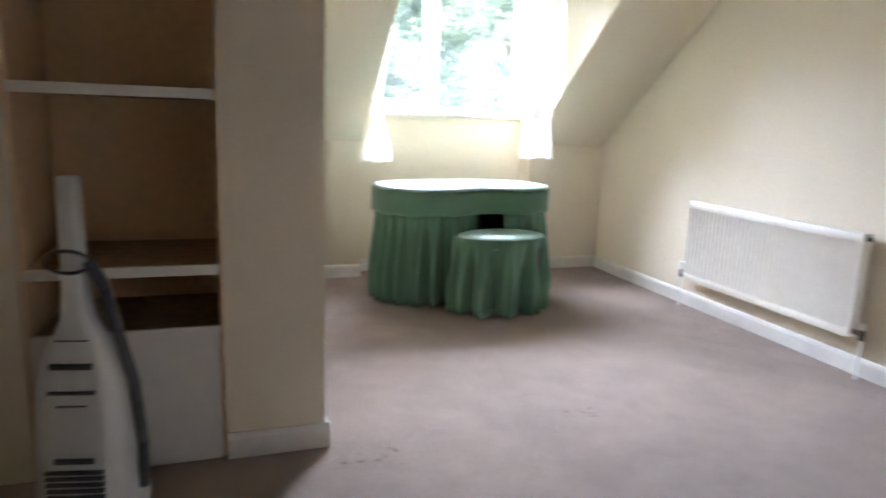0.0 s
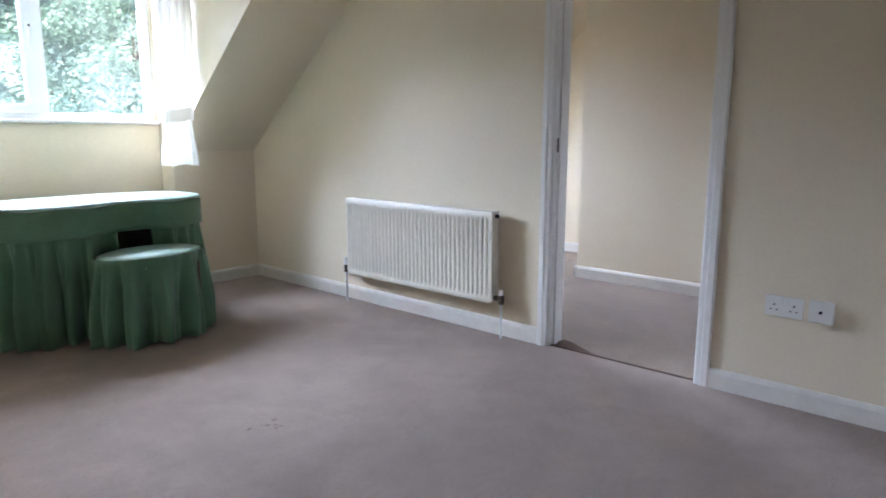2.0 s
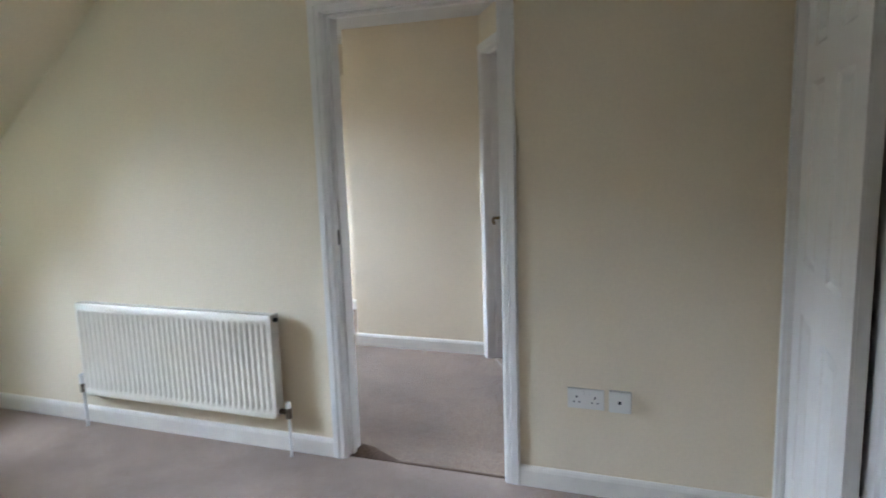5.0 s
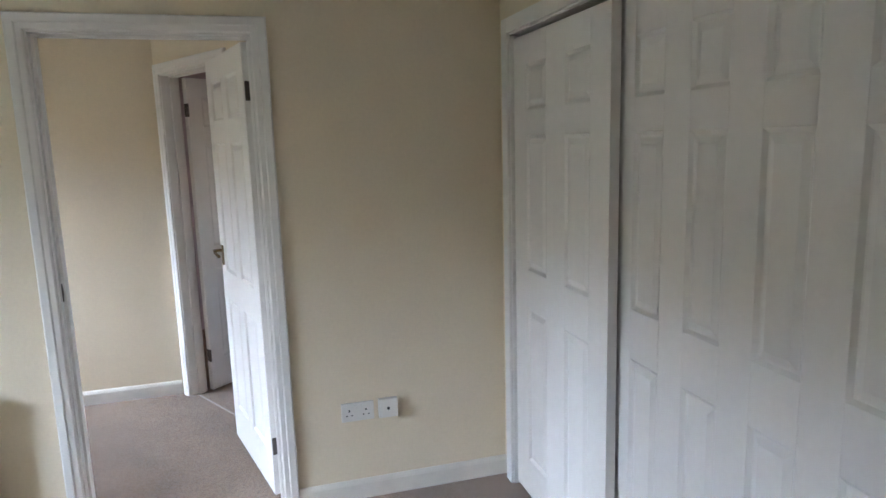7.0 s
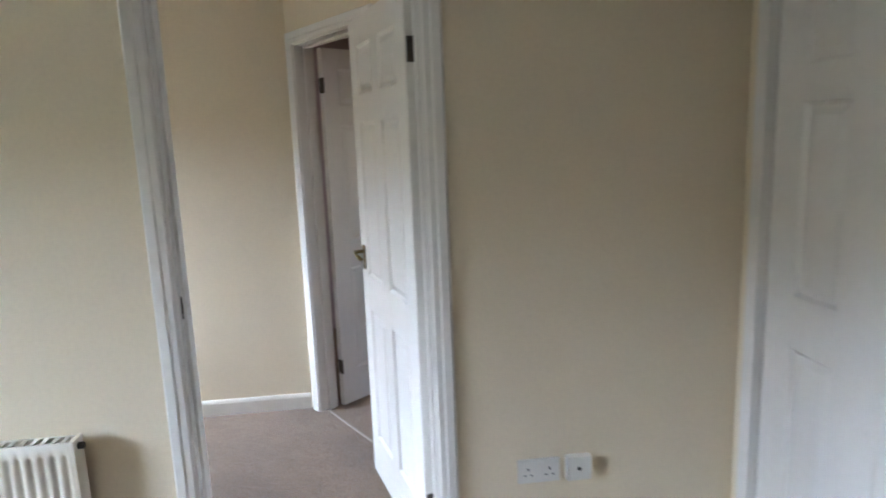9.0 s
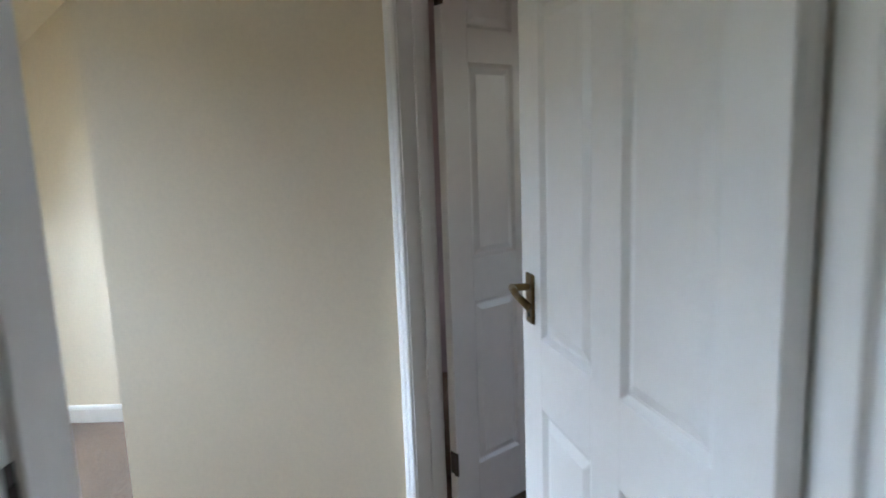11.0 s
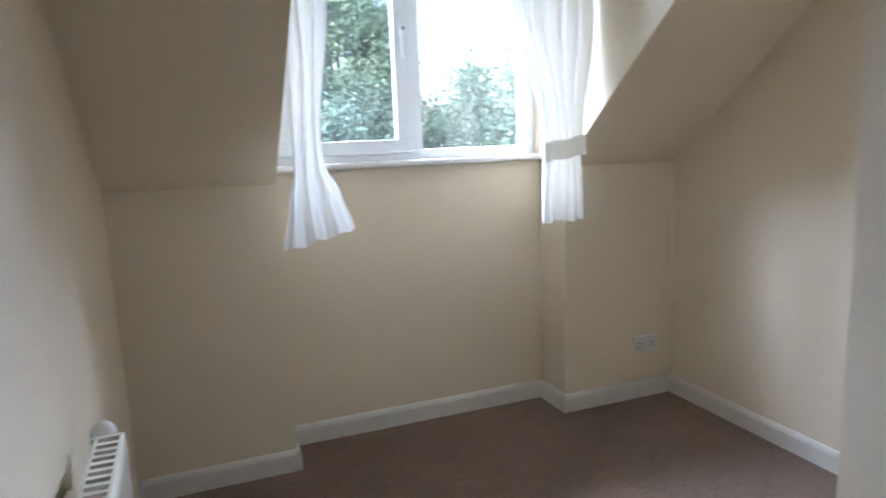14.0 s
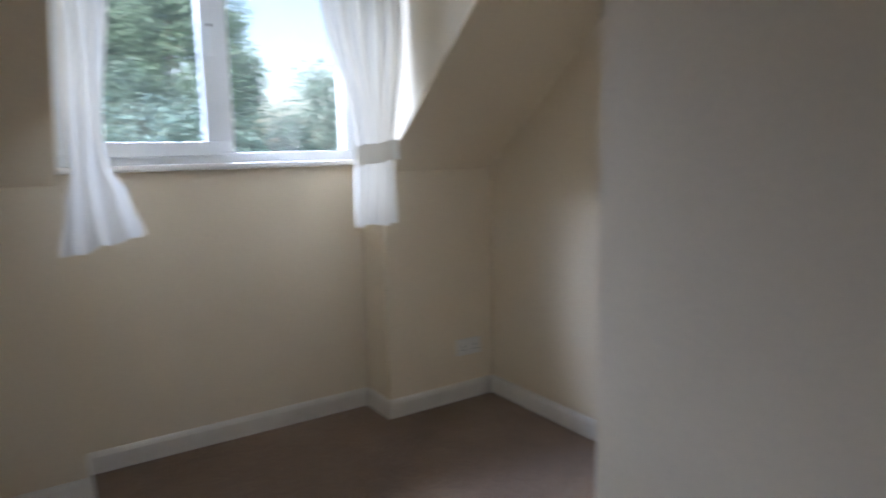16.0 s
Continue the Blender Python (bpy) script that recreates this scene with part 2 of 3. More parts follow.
box(bm, (0, -DOOR_W - 0.03, DOOR_H + 0.03), (T, 0.03, 2.6))
structure(part("wall_between", bm, WALL), "cream painted wall with a doorway in it", "wall")


def dormer_side(name, x0, x1, knee, kz, back, ra, rb):
    """Low wall, slope, window recess with cheeks, and ceiling of one room."""
    top = knee - (CEILING - kz) / SLOPE
    bm = bmesh.new()
    for a, b in ((x0, ra), (rb, x1)):
        box(bm, (a, knee, 0), (b, back + 0.2, kz))
    structure(part(f"wall_knee_{name}", bm, WALL), "low cream wall under the roof slope", "wall")
    bm = bmesh.new()
    for a, b in ((x0, ra), (rb, x1)):
        prism(bm, [(knee + 0.005, kz), (knee + 0.25, kz), (knee + 0.25, CEILING + 0.25), (top, CEILING + 0.25), (top, CEILING)], "x", a, b)
    structure(part(f"ceiling_slope_{name}", bm, WALL), "cream painted sloping ceiling under the roof", "ceiling")
    return top


TOP1 = dormer_side("bedroom", SIDE, 0.0, KNEE1, KZ1, BACK1, R1A, R1B)
TOP2 = dormer_side("second", T, X3, KNEE2, KZ2, BACK2, R2A, R2B)

structure(boxes("ceiling_bedroom", CEIL, ((WEST, SOUTH, CEILING), (0.0, TOP1, CEILING + 0.2)), ((R1A, TOP1, CEILING), (R1B, BACK1 + 0.2, CEILING + 0.2))), "white painted bedroom ceiling", "ceiling")
structure(boxes("ceiling_second_room", CEIL, ((T, SOUTH - 0.1, CEILING), (4.2, TOP2, CEILING + 0.2)), ((R2A, TOP2, CEILING), (R2B, BACK2 + 0.2, CEILING + 0.2))), "white painted ceiling of the small room", "ceiling")

# outer and closing walls
structure(boxes("wall_side", WALL, ((SIDE - 0.1, PIER + 0.55, 0), (SIDE, 3.0, 2.5))), "cream side wall behind the cupboard", "wall")
structure(boxes("wall_west", WALL, ((WEST - 0.1, SOUTH, 0), (WEST, PIER + 0.7, 2.5))), "cream end wall", "wall")
structure(boxes("wall_south", WALL, ((WEST, SOUTH - 0.1, 0), (T, SOUTH, 2.5))), "cream rear wall", "wall")
structure(boxes("wall_far", WALL, ((X2, CORNER2, 0), (X3 + 0.15, BREAST, 2.5))), "cream projecting chimney breast wall", "wall")
structure(boxes("wall_alcove", WALL, ((X3, BREAST, 0), (X3 + 0.12, BACK2 + 0.2, 2.5))), "cream alcove wall beside the chimney breast", "wall")

# slanting wall with the second doorway
UA, UB = 0.09, 0.85
bm = bmesh.new()
for a, b in (((-0.25, 0, 0), (UA - 0.03, DEPTH2, 2.5)), ((UB + 0.03, 0, 0), (1.75, DEPTH2, 2.5)), ((UA - 0.03, 0, DOOR_H + 0.03), (UB + 0.03, DEPTH2, 2.5))):
    vs = box(bm, a, b)
    for v in vs:
        v.co = slanting(v.co.x, v.co.y, v.co.z)
bmesh.ops.recalc_face_normals(bm, faces=bm.faces)
structure(part("wall_slanting", bm, WALL), "cream slanting wall with a second doorway", "wall")
# darker than the rear wall, so the gaps round the open door look shaded
structure(boxes("wall_beyond", DUSK, ((3.2, SOUTH, 0), (3.3, -0.2, 2.5)), ((X3 + 0.15, -0.2, 0), (3.3, -0.1, 2.5)), ((0.2, -1.45, 0), (0.3, SOUTH, 2.5))), "mauve wall beyond the second door, darkened to look unlit", "wall")
# out of view: opening added to light the second door, pink to tint it
structure(boxes("wall_beyond_rear", PINK, ((T, SOUTH - 0.1, 0), (1.3, SOUTH, 2.5)), ((2.1, SOUTH - 0.1, 0), (4.2, SOUTH, 2.5)), ((1.3, SOUTH - 0.1, 0), (2.1, SOUTH, 1.0)), ((1.3, SOUTH - 0.1, 1.9), (2.1, SOUTH, 2.5))), "unseen pale pink rear wall, opening added to light the second door", "wall")

# skirting boards
def skirting(name, x0, y0, x1, y1, h=0.09, d=0.016):
    """A board along the foot of a wall, standing on the left of the way from the first point to the second."""
    a, b = Vector((x0, y0, 0)), Vector((x1, y1, 0))
    along = (b - a).normalized()
    n = Vector((-along.y, along.x, 0))
    bm = bmesh.new()
    profile = [(0, 0), (d, 0), (d, h - 0.02), (d - 0.004, h - 0.008), (d - 0.01, h), (0, h)]
    lo = [bm.verts.new(a + n * p[0] + Vector((0, 0, p[1]))) for p in profile]
    hi = [bm.verts.new(b + n * p[0] + Vector((0, 0, p[1]))) for p in profile]
    k = len(profile)
    bm.faces.new(lo[::-1]), bm.faces.new(hi)
    for i in range(k):
        bm.faces.new((lo[i], lo[(i + 1) % k], hi[(i + 1) % k], hi[i]))
    bmesh.ops.recalc_face_normals(bm, faces=bm.faces)
    return structure(part(name, bm, SKIRT), "white painted skirting board along the wall", "skirting board")


ARCH = 0.068
skirting("baseboard_between_long", -0.0, ARCH, -0.0, KNEE1)
skirting("baseboard_between_short", -0.0, WARD - 0.0, -0.0, -DOOR_W - ARCH)
skirting("baseboard_knee_near", R1A, KNEE1, SIDE, KNEE1)
skirting("baseboard_knee_far", -0.016, KNEE1, R1B, KNEE1)
skirting("baseboard_recess", R1B - 0.016, BACK1, R1A + 0.016, BACK1)
skirting("baseboard_side", SIDE, 3.0 - 0.3, SIDE, PIER + 0.0)
skirting("baseboard_second_left", T, KNEE2, T, ARCH)
skirting("baseboard_second_knee_left", R2A, KNEE2, T + 0.016, KNEE2)
skirting("baseboard_second_return_left", R2A, BACK2, R2A, KNEE2 - 0.016)
skirting("baseboard_second_back", R2B - 0.016, BACK2, R2A + 0.016, BACK2)
skirting("baseboard_second_return_right", R2B, KNEE2 - 0.016, R2B, BACK2)
skirting("baseboard_second_knee_right", X3 - 0.016, KNEE2, R2B, KNEE2)
skirting("baseboard_second_alcove", X3, BREAST, X3, KNEE2)
skirting("baseboard_second_far", X2, CORNER2 + 0.014, X2, BREAST + 0.016)
skirting("baseboard_second_breast_end", X2 - 0.016, BREAST, X3, BREAST)


# ---- doorways and doors ----
def door_lining(name, m, w, h, depth, stop_at):
    """Lining, stops and architraves of a doorway; local x across, y through the wall from face to face."""
    head = new(name)
    bm = bmesh.new()
    box(bm, (-0.03, -0.002, 0), (0, depth + 0.002, h), m=m)
    box(bm, (w, -0.002, 0), (w + 0.03, depth + 0.002, h), m=m)
    box(bm, (-0.03, -0.002, h), (w + 0.03, depth + 0.002, h + 0.03), m=m)
    part("lining", bm, GLOSS, head)
    bm = bmesh.new()
    for a, b in (((0, stop_at, 0), (0.012, stop_at + 0.035, h - 0.012)), ((w - 0.012, stop_at, 0), (w, stop_at + 0.035, h - 0.012)), ((0, stop_at, h - 0.012), (w, stop_at + 0.035, h))):
        box(bm, a, b, 0.002, m)
    part("door_stop", bm, GLOSS, head)
    prof = [(0.006, 0.0), (0.006, 0.01), (0.012, 0.015), (0.03, 0.015), (0.036, 0.02), (0.062, 0.02), (ARCH, 0.013), (ARCH, 0.0)]
    for face, sign in ((0.0, -1), (depth, 1)):
        bm = bmesh.new()
        loops = []
        for px, pz in ((0, 0), (0, 1), (1, 1), (1, 0)):
            loop = []
            for o, d in prof:
                x = (w + o) if px else -o
                z = (h + o) if pz else 0.0
                loop.append(m @ Vector((x, face + sign * d, z)))
            loops.append(loop)
        rings(bm, loops, close=True, cap=True)
        part("architrave", bm, GLOSS, head)
    return structure(head, "white glossy door lining with moulded architraves", "door frame")


def panelled_leaf(name, w, h, columns, stile, mid, rows, t=0.035, both=True):
    """A moulded door leaf with its panels; local x along the leaf from its hinge, y through it, z up."""
    bm = bmesh.new()
    d = 0.009
    box(bm, (0, d, 0), (w, t - d if both else t, h))
    pw = (w - 2 * stile - (columns - 1) * mid) / columns
    xs = [(stile + i * (pw + mid), stile + i * (pw + mid) + pw) for i in range(columns)]
    faces = ((0, d), (t - d, t)) if both else ((0, d),)
    leaf = part(name, bm, GLOSS)
    zs = [0.0] + [z for r in rows for z in r] + [h]
    for y0, y1 in faces:
        uprights = [(0, stile), (w - stile, w)] + [(a[1], b[0]) for a, b in zip(xs, xs[1:])]
        for a, b in uprights:
            boxes("stile", GLOSS, ((a, y0, 0), (b, y1, h)), parent=leaf, bevel=0.0015)
        for a, b in xs:
            for z0, z1 in zip(zs[::2], zs[1::2]):
                boxes("rail", GLOSS, ((a, y0, z0), (b, y1, z1)), parent=leaf, bevel=0.0015)
    for y0, y1 in faces:
        out = y0 < 0.001
        surface, deep, field = (y0, d, d * 0.2) if out else (t, t - d, t - d * 0.2)
        for a, b in xs:
            for z0, z1 in rows:
                def ring(k, y):
                    return [(a + k, y, z0 + k), (b - k, y, z0 + k), (b - k, y, z1 - k), (a + k, y, z1 - k)]
                pm = bmesh.new()
                rings(pm, [ring(0.0, surface), ring(0.011, deep + (-0.0004 if out else 0.0004)), ring(0.017, deep + (-0.0004 if out else 0.0004)), ring(0.036, field)], cap=False)
                f = pm.faces.new([pm.verts.new(p) for p in ring(0.036, field)])
                bmesh.ops.remove_doubles(pm, verts=pm.verts, dist=0.0001)
                for f in pm.faces:
                    f.normal_update()
                    if (f.normal.y < 0) != out:
                        f.normal_flip()
                part("panel", pm, GLOSS, leaf)
    return leaf


SIX = [(0.2, 0.8), (0.95, 1.6), (1.71, 1.9)]


def lever_handle(parent, m, side):
    """Brass lever on a back plate; local x along the leaf towards the hinge is negative, y out of the leaf's face."""
    bm = bmesh.new()
    y = lambda v: v * side
    box(bm, (-0.019, min(0, y(0.007)), -0.0525), (0.019, max(0, y(0.007)), 0.0525), 0.003, m)
    plate = part("backplate", bm, BRASS, parent, "brass back plate")
    bm = bmesh.new()
    vs = tube(bm, (0, 0, 0.025), (0, y(0.045), 0.025), 0.008, 14)
    vs += tube(bm, (0.004, y(0.042), 0.026), (-0.045, y(0.048), 0.02), 0.008, 14, 0.007)
    vs += tube(bm, (-0.04, y(0.048), 0.02), (-0.09, y(0.04), 0.006), 0.007, 14, 0.008)
    bmesh.ops.transform(bm, matrix=m, verts=vs)
    part("lever", bm, BRASS, plate, "curved brass lever", True)
    bm = bmesh.new()
    vs = tube(bm, (0, 0, -0.035), (0, y(0.0085), -0.035), 0.006, 10)
    bmesh.ops.transform(bm, matrix=m, verts=vs)
    part("keyhole", bm, SLOT, plate, "dark keyhole")


def room_door(name, m, w, label):
    leaf = panelled_leaf(name, w, DOOR_H - 0.02, 2, 0.105, 0.1, SIX)
    leaf.matrix_world = m
    for side, y in ((-1, 0.0), (1, 0.035)):
        lever_handle(leaf, Matrix.Translation((w - 0.055, y, 1.024)), side)
    for z in (0.235, 1.81):
        bm = bmesh.new()
        tube(bm, (-0.004, -0.006, z - 0.04), (-0.004, -0.006, z + 0.04), 0.006, 10)
        box(bm, (-0.002, 0.001, z - 0.04), (-0.0005, 0.03, z + 0.04))
        box(bm, (-0.012, -0.001, z - 0.04), (0.0, 0.0, z + 0.04))
        part("hinge", bm, STEEL, leaf, "dull steel butt hinge")
    return structure(leaf, label, "door")


# first doorway: local x runs along +y, local y along +x
M1 = Matrix(((0, 1, 0, 0), (1, 0, 0, -DOOR_W), (0, 0, 1, 0), (0, 0, 0, 1)))
door_lining("trim_doorway_between", M1, DOOR_W, DOOR_H, T, 0.035)
OPEN1 = radians(14.2)
door1 = room_door("door_1", Matrix.Translation((T + 0.008, -DOOR_W + 0.002, 0.012)) @ Matrix.Rotation(OPEN1, 4, "Z") @ pose(0, 0, 0), 0.755, "white glossy six panel door standing open")
# strike plate in the near jamb
bm = bmesh.new()
box(bm, (0.022, -0.0025, 1.02), (0.042, -0.0005, 1.09))
box(bm, (0.026, -0.004, 1.04), (0.038, -0.0022, 1.07))
part("strike_plate", bm, STEEL, bpy.data.objects["trim_doorway_between"], "dark metal strike plate")

# second doorway
M2 = Matrix.Translation((X2, CORNER2, 0)) @ Matrix(((-math.cos(DIAG), math.sin(DIAG), 0, 0), (-math.sin(DIAG), -math.cos(DIAG), 0, 0), (0, 0, 1, 0), (0, 0, 0, 1))) @ Matrix.Translation((UA, 0, 0))
door_lining("trim_second_doorway", M2, UB - UA, DOOR_H, DEPTH2, 0.05)
hinge2 = slanting(UA + 0.004, DEPTH2 + 0.015, 0.012)
door2 = room_door("door_2", Matrix.Translation(hinge2) @ Matrix.Rotation(math.pi + DIAG + radians(102), 4, "Z") @ Matrix.Translation((0.013, -0.035, 0)), 0.735, "white six panel door standing wide open")

# pale strip under the second door
bm = bmesh.new()
vs = box(bm, (UA, 0.034, 0.0), (UB, 0.046, 0.004), 0.001)
for v in vs:
    v.co = slanting(v.co.x, v.co.y, v.co.z)
bmesh.ops.recalc_face_normals(bm, faces=bm.faces)
structure(part("threshold_second", bm, STRIP), "dull beige strip where two carpets meet", "threshold")

# worn strip at the threshold
structure(boxes("threshold", BARE, ((0.018, -DOOR_W, 0.0), (0.03, 0.0, 0.005))), "dark carpet joint in the doorway", "threshold")
bm = bmesh.new()
prism(bm, [(0.03, 0.0), (0.03, -0.26), (0.06, -0.2), (0.1, -0.13), (0.135, -0.07), (0.15, 0.0)], "z", 0.0, 0.003)
structure(part("worn_patch", bm, BARE), "worn brown patch of carpet at the doorway", "carpet patch")

# ---- wardrobe ----
WX0, WX1, WH = -0.12, -2.1, 2.02
structure(boxes("wall_wardrobe", WALL, ((-2.3, WARD - 0.09, WH + 0.03), (0, WARD, 2.5)), ((-0.05, WARD - 0.09, 0), (0.0, WARD, WH + 0.03)), ((-2.3, WARD - 0.09, 0), (WX1 - 0.03, WARD, WH + 0.03)), ((-2.3, SOUTH, 0), (-2.2, WARD - 0.09, 2.5))), "cream wall round the wardrobe opening", "wall")
bm = bmesh.new()
box(bm, (WX0, WARD - 0.12, 0), (-0.05, WARD + 0.004, WH), 0.002)
box(bm, (WX1 - 0.03, WARD - 0.12, 0), (WX1, WARD + 0.004, WH), 0.002)
box(bm, (WX1 - 0.03, WARD - 0.12, WH), (-0.05, WARD + 0.004, WH + 0.03), 0.002)
frame_w = structure(part("trim_wardrobe", bm, GLOSS), "white painted frame round the wardrobe opening", "door frame")
bm = bmesh.new()
box(bm, (-0.115, WARD + 0.002, 0), (-0.055, WARD + 0.018, WH + 0.07), 0.004)
box(bm, (WX1 - 0.08, WARD + 0.002, WH + 0.008), (-0.115, WARD + 0.018, WH + 0.07), 0.004)
part("architrave", bm, GLOSS, frame_w)
ROWS_W = [(0.17, 0.865), (1.03, 1.59), (1.695, 1.875)]


def sliding_door(x_near, y_front, w, columns, stile, mid, label):
    """One moulded wardrobe door, hung from its near edge at x_near towards -x."""
    ob = panelled_leaf("wardrobe_door", w, WH - 0.03, columns, stile, mid, ROWS_W, both=False)
    ob.matrix_world = Matrix.Translation((x_near, y_front, 0.015)) @ Matrix.Rotation(math.pi, 4, "Z")
    return tagged(ob, label, "wardrobe door", group="sliding wardrobe doors")


sliding_door(WX0 - 0.004, WARD - 0.012, 0.785, 2, 0.13, 0.16, "white panelled wardrobe door in the front track")
sliding_door(-0.85, WARD - 0.062, 1.18, 4, 0.115, 0.115, "white panelled wardrobe door in the rear track")

# ---- dormer windows ----
def window(name, ra, rb, back, sill, head, mull, knee, label):
    """Wall round the window, frame, opening sash, panes, handle and sill board."""
    y0, y1 = back, back + 0.2
    wa, wb = ra + 0.01, rb - 0.01
    structure(boxes("wall_window_" + name, WALL, ((ra - 0.1, y0, 0), (rb + 0.1, y1, sill)), ((ra - 0.1, y0, head), (rb + 0.1, y1, CEILING + 0.2)), ((ra - 0.1, y0, sill), (wa, y1, head)), ((wb, y0, sill), (rb + 0.1, y1, head))), "cream wall below and round the dormer window", "wall")
    # cheeks of the dormer above the slope
    top = knee[0] - (CEILING - knee[1]) / SLOPE
    bm = bmesh.new()
    for a, b in ((ra - 0.05, ra - 0.002), (rb + 0.002, rb + 0.05)):
        prism(bm, [(knee[0] + 0.01, knee[1] - 0.01), (back + 0.1, knee[1] - 0.01), (back + 0.1, CEILING + 0.1), (top + 0.01, CEILING + 0.1)], "x", a, b)
    structure(part("wall_cheeks_" + name, bm, WALL), "cream cheeks at the sides of the dormer", "wall")
    w = new("window_" + name)
    f, mw = 0.048, 0.072
    bm = bmesh.new()
    fy0, fy1 = y0 + 0.03, y0 + 0.09
    box(bm, (wa, fy0, sill), (wb, fy1, sill + f), 0.004)
    box(bm, (wa, fy0, head - f), (wb, fy1, head), 0.004)
    box(bm, (wa, fy0, sill + f), (wa + f, fy1, head - f), 0.004)
    box(bm, (wb - f, fy0, sill + f), (wb, fy1, head - f), 0.004)
    box(bm, (mull - mw / 2, fy0, sill + f), (mull + mw / 2, fy1, head - f), 0.004)
    part("window_frame", bm, UPVC, w, "white plastic window frame")
    bm = bmesh.new()
    s, sv = 0.06, 0.062
    a, b, c, d = wa + f - 0.012, mull - mw / 2 + 0.012, sill + f - 0.012, head - f + 0.012
    box(bm, (a, fy0 - 0.014, c), (b, fy0 + 0.03, c + s), 0.004)
    box(bm, (a, fy0 - 0.014, d - s), (b, fy0 + 0.03, d), 0.004)
    box(bm, (a, fy0 - 0.014, c + s), (a + sv, fy0 + 0.03, d - s), 0.004)
    box(bm, (b - sv, fy0 - 0.014, c + s), (b, fy0 + 0.03, d - s), 0.004)
    sash = part("sash", bm, UPVC, w, "opening casement sash")
    bm = bmesh.new()
    hz = sill + 0.57
    box(bm, (b - 0.037, fy0 - 0.024, hz - 0.03), (b - 0.015, fy0 - 0.013, hz + 0.03), 0.003)
    box(bm, (b - 0.035, fy0 - 0.042, hz - 0.12), (b - 0.017, fy0 - 0.028, hz + 0.012), 0.004)
    tube(bm, (b - 0.026, fy0 - 0.04, hz), (b - 0.026, fy0 - 0.02, hz), 0.008)
    handle = part("window_handle", bm, UPVC, sash, "white lever handle")
    bm = bmesh.new()
    tube(bm, (b - 0.026, fy0 - 0.046, hz), (b - 0.026, fy0 - 0.04, hz), 0.007)
    part("lock_button", bm, SLOT, w, "dark lock button")
    for x0, x1 in ((a + sv, b - sv), (mull + mw / 2, wb - f)):
        ob = boxes("pane", GLASS, ((x0 - 0.005, fy0 + 0.016, sill + f), (x1 + 0.005, fy0 + 0.02, head - f)), parent=w)
        ob.visible_shadow = False
    bm = bmesh.new()
    box(bm, (ra + 0.004, y0 - 0.05, sill - 0.022), (rb - 0.004, y0 + 0.028, sill + 0.004), 0.01)
    part("window_sill", bm, GLOSS, w, "white rounded window board")
    return structure(w, label, "window")


window("bedroom", R1A, R1B, BACK1, 1.2, 2.24, -1.38, (KNEE1, KZ1), "white plastic two light dormer window of the bedroom")
window("second", R2A, R2B, BACK2, 1.235, 2.24, 1.39, (KNEE2, KZ2), "white plastic two light dormer window of the small room")


def curtain(name, rows, y, folds, seed, label, tie=None, lift=0.0):
    """Gathered cloth: rows of height, near edge and far edge in x, with its folds pressed together where it is narrow; lift raises one corner of the hem."""
    rnd = random.Random(seed)
    ph = [rnd.uniform(0, 6.28) for _ in range(4)]
    n, layers = folds * 10, []
    zs = []
    for (z0, a0, b0), (z1, a1, b1) in zip(rows, rows[1:]):
        for k in range(8):
            t = k / 8
            s = t * t * (3 - 2 * t)
            zs.append((z0 + (z1 - z0) * t, a0 + (a1 - a0) * s, b0 + (b1 - b0) * s))
    zs.append(rows[-1])
    bm = bmesh.new()
    for z, a, b in zs:
        w = b - a
        amp = min(0.028, 0.075 * w + 0.007)
        drop = max(0.0, (1.25 - z) / (1.25 - rows[-1][0]))
        loop = []
        for i in range(n + 1):
            u = i / n
            wob = math.sin(u * folds * 6.283 + ph[0] + 0.6 * math.sin(z * 5 + ph[1])) + 0.4 * math.sin(u * folds * 12.1 + ph[2] + z * 3)
            loop.append(Vector((a + w * u + 0.006 * math.sin(z * 9 + u * 7 + ph[3]), y - amp * wob + 0.01 * math.sin(u * 3 + z * 4), z + 0.006 * math.sin(u * 9 + ph[1]) + lift * drop * u * u)))
        layers.append(loop)
    rings(bm, layers, close=False)
    ob = part(name, bm, CLOTH, smooth=True)
    if tie:
        z, a, b = tie
        bm = bmesh.new()
        c, rx = (a + b) / 2, (b - a) / 2 + 0.012
        loops = []
        for k in range(7):
            zz = z - 0.04 + 0.08 * k / 6
            loops.append([Vector((c + rx * math.cos(q) * (1 - 0.02 * (k % 2)), y + (0.026 + 0.003 * math.sin(6 * q)) * math.sin(q), zz + 0.014 * math.cos(q) + 0.003 * math.sin(5 * q))) for q in [math.pi - 0.25 + i * 3.64 / 24 for i in range(25)]])
        rings(bm, loops, close=False, cap=False)
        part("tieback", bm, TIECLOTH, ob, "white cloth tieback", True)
    return tagged(ob, label, "curtain", group=f"curtains of {'the small room' if y < 2.25 else 'the bedroom'}")


def rail(x0, x1, y, z):
    bm = bmesh.new()
    box(bm, (x0, y - 0.012, z), (x1, y + 0.012, z + 0.025), 0.003)
    ob = part("curtain_rail", bm, UPVC)
    return tagged(ob, "white plastic curtain rail above the dormer window", "curtain rail")


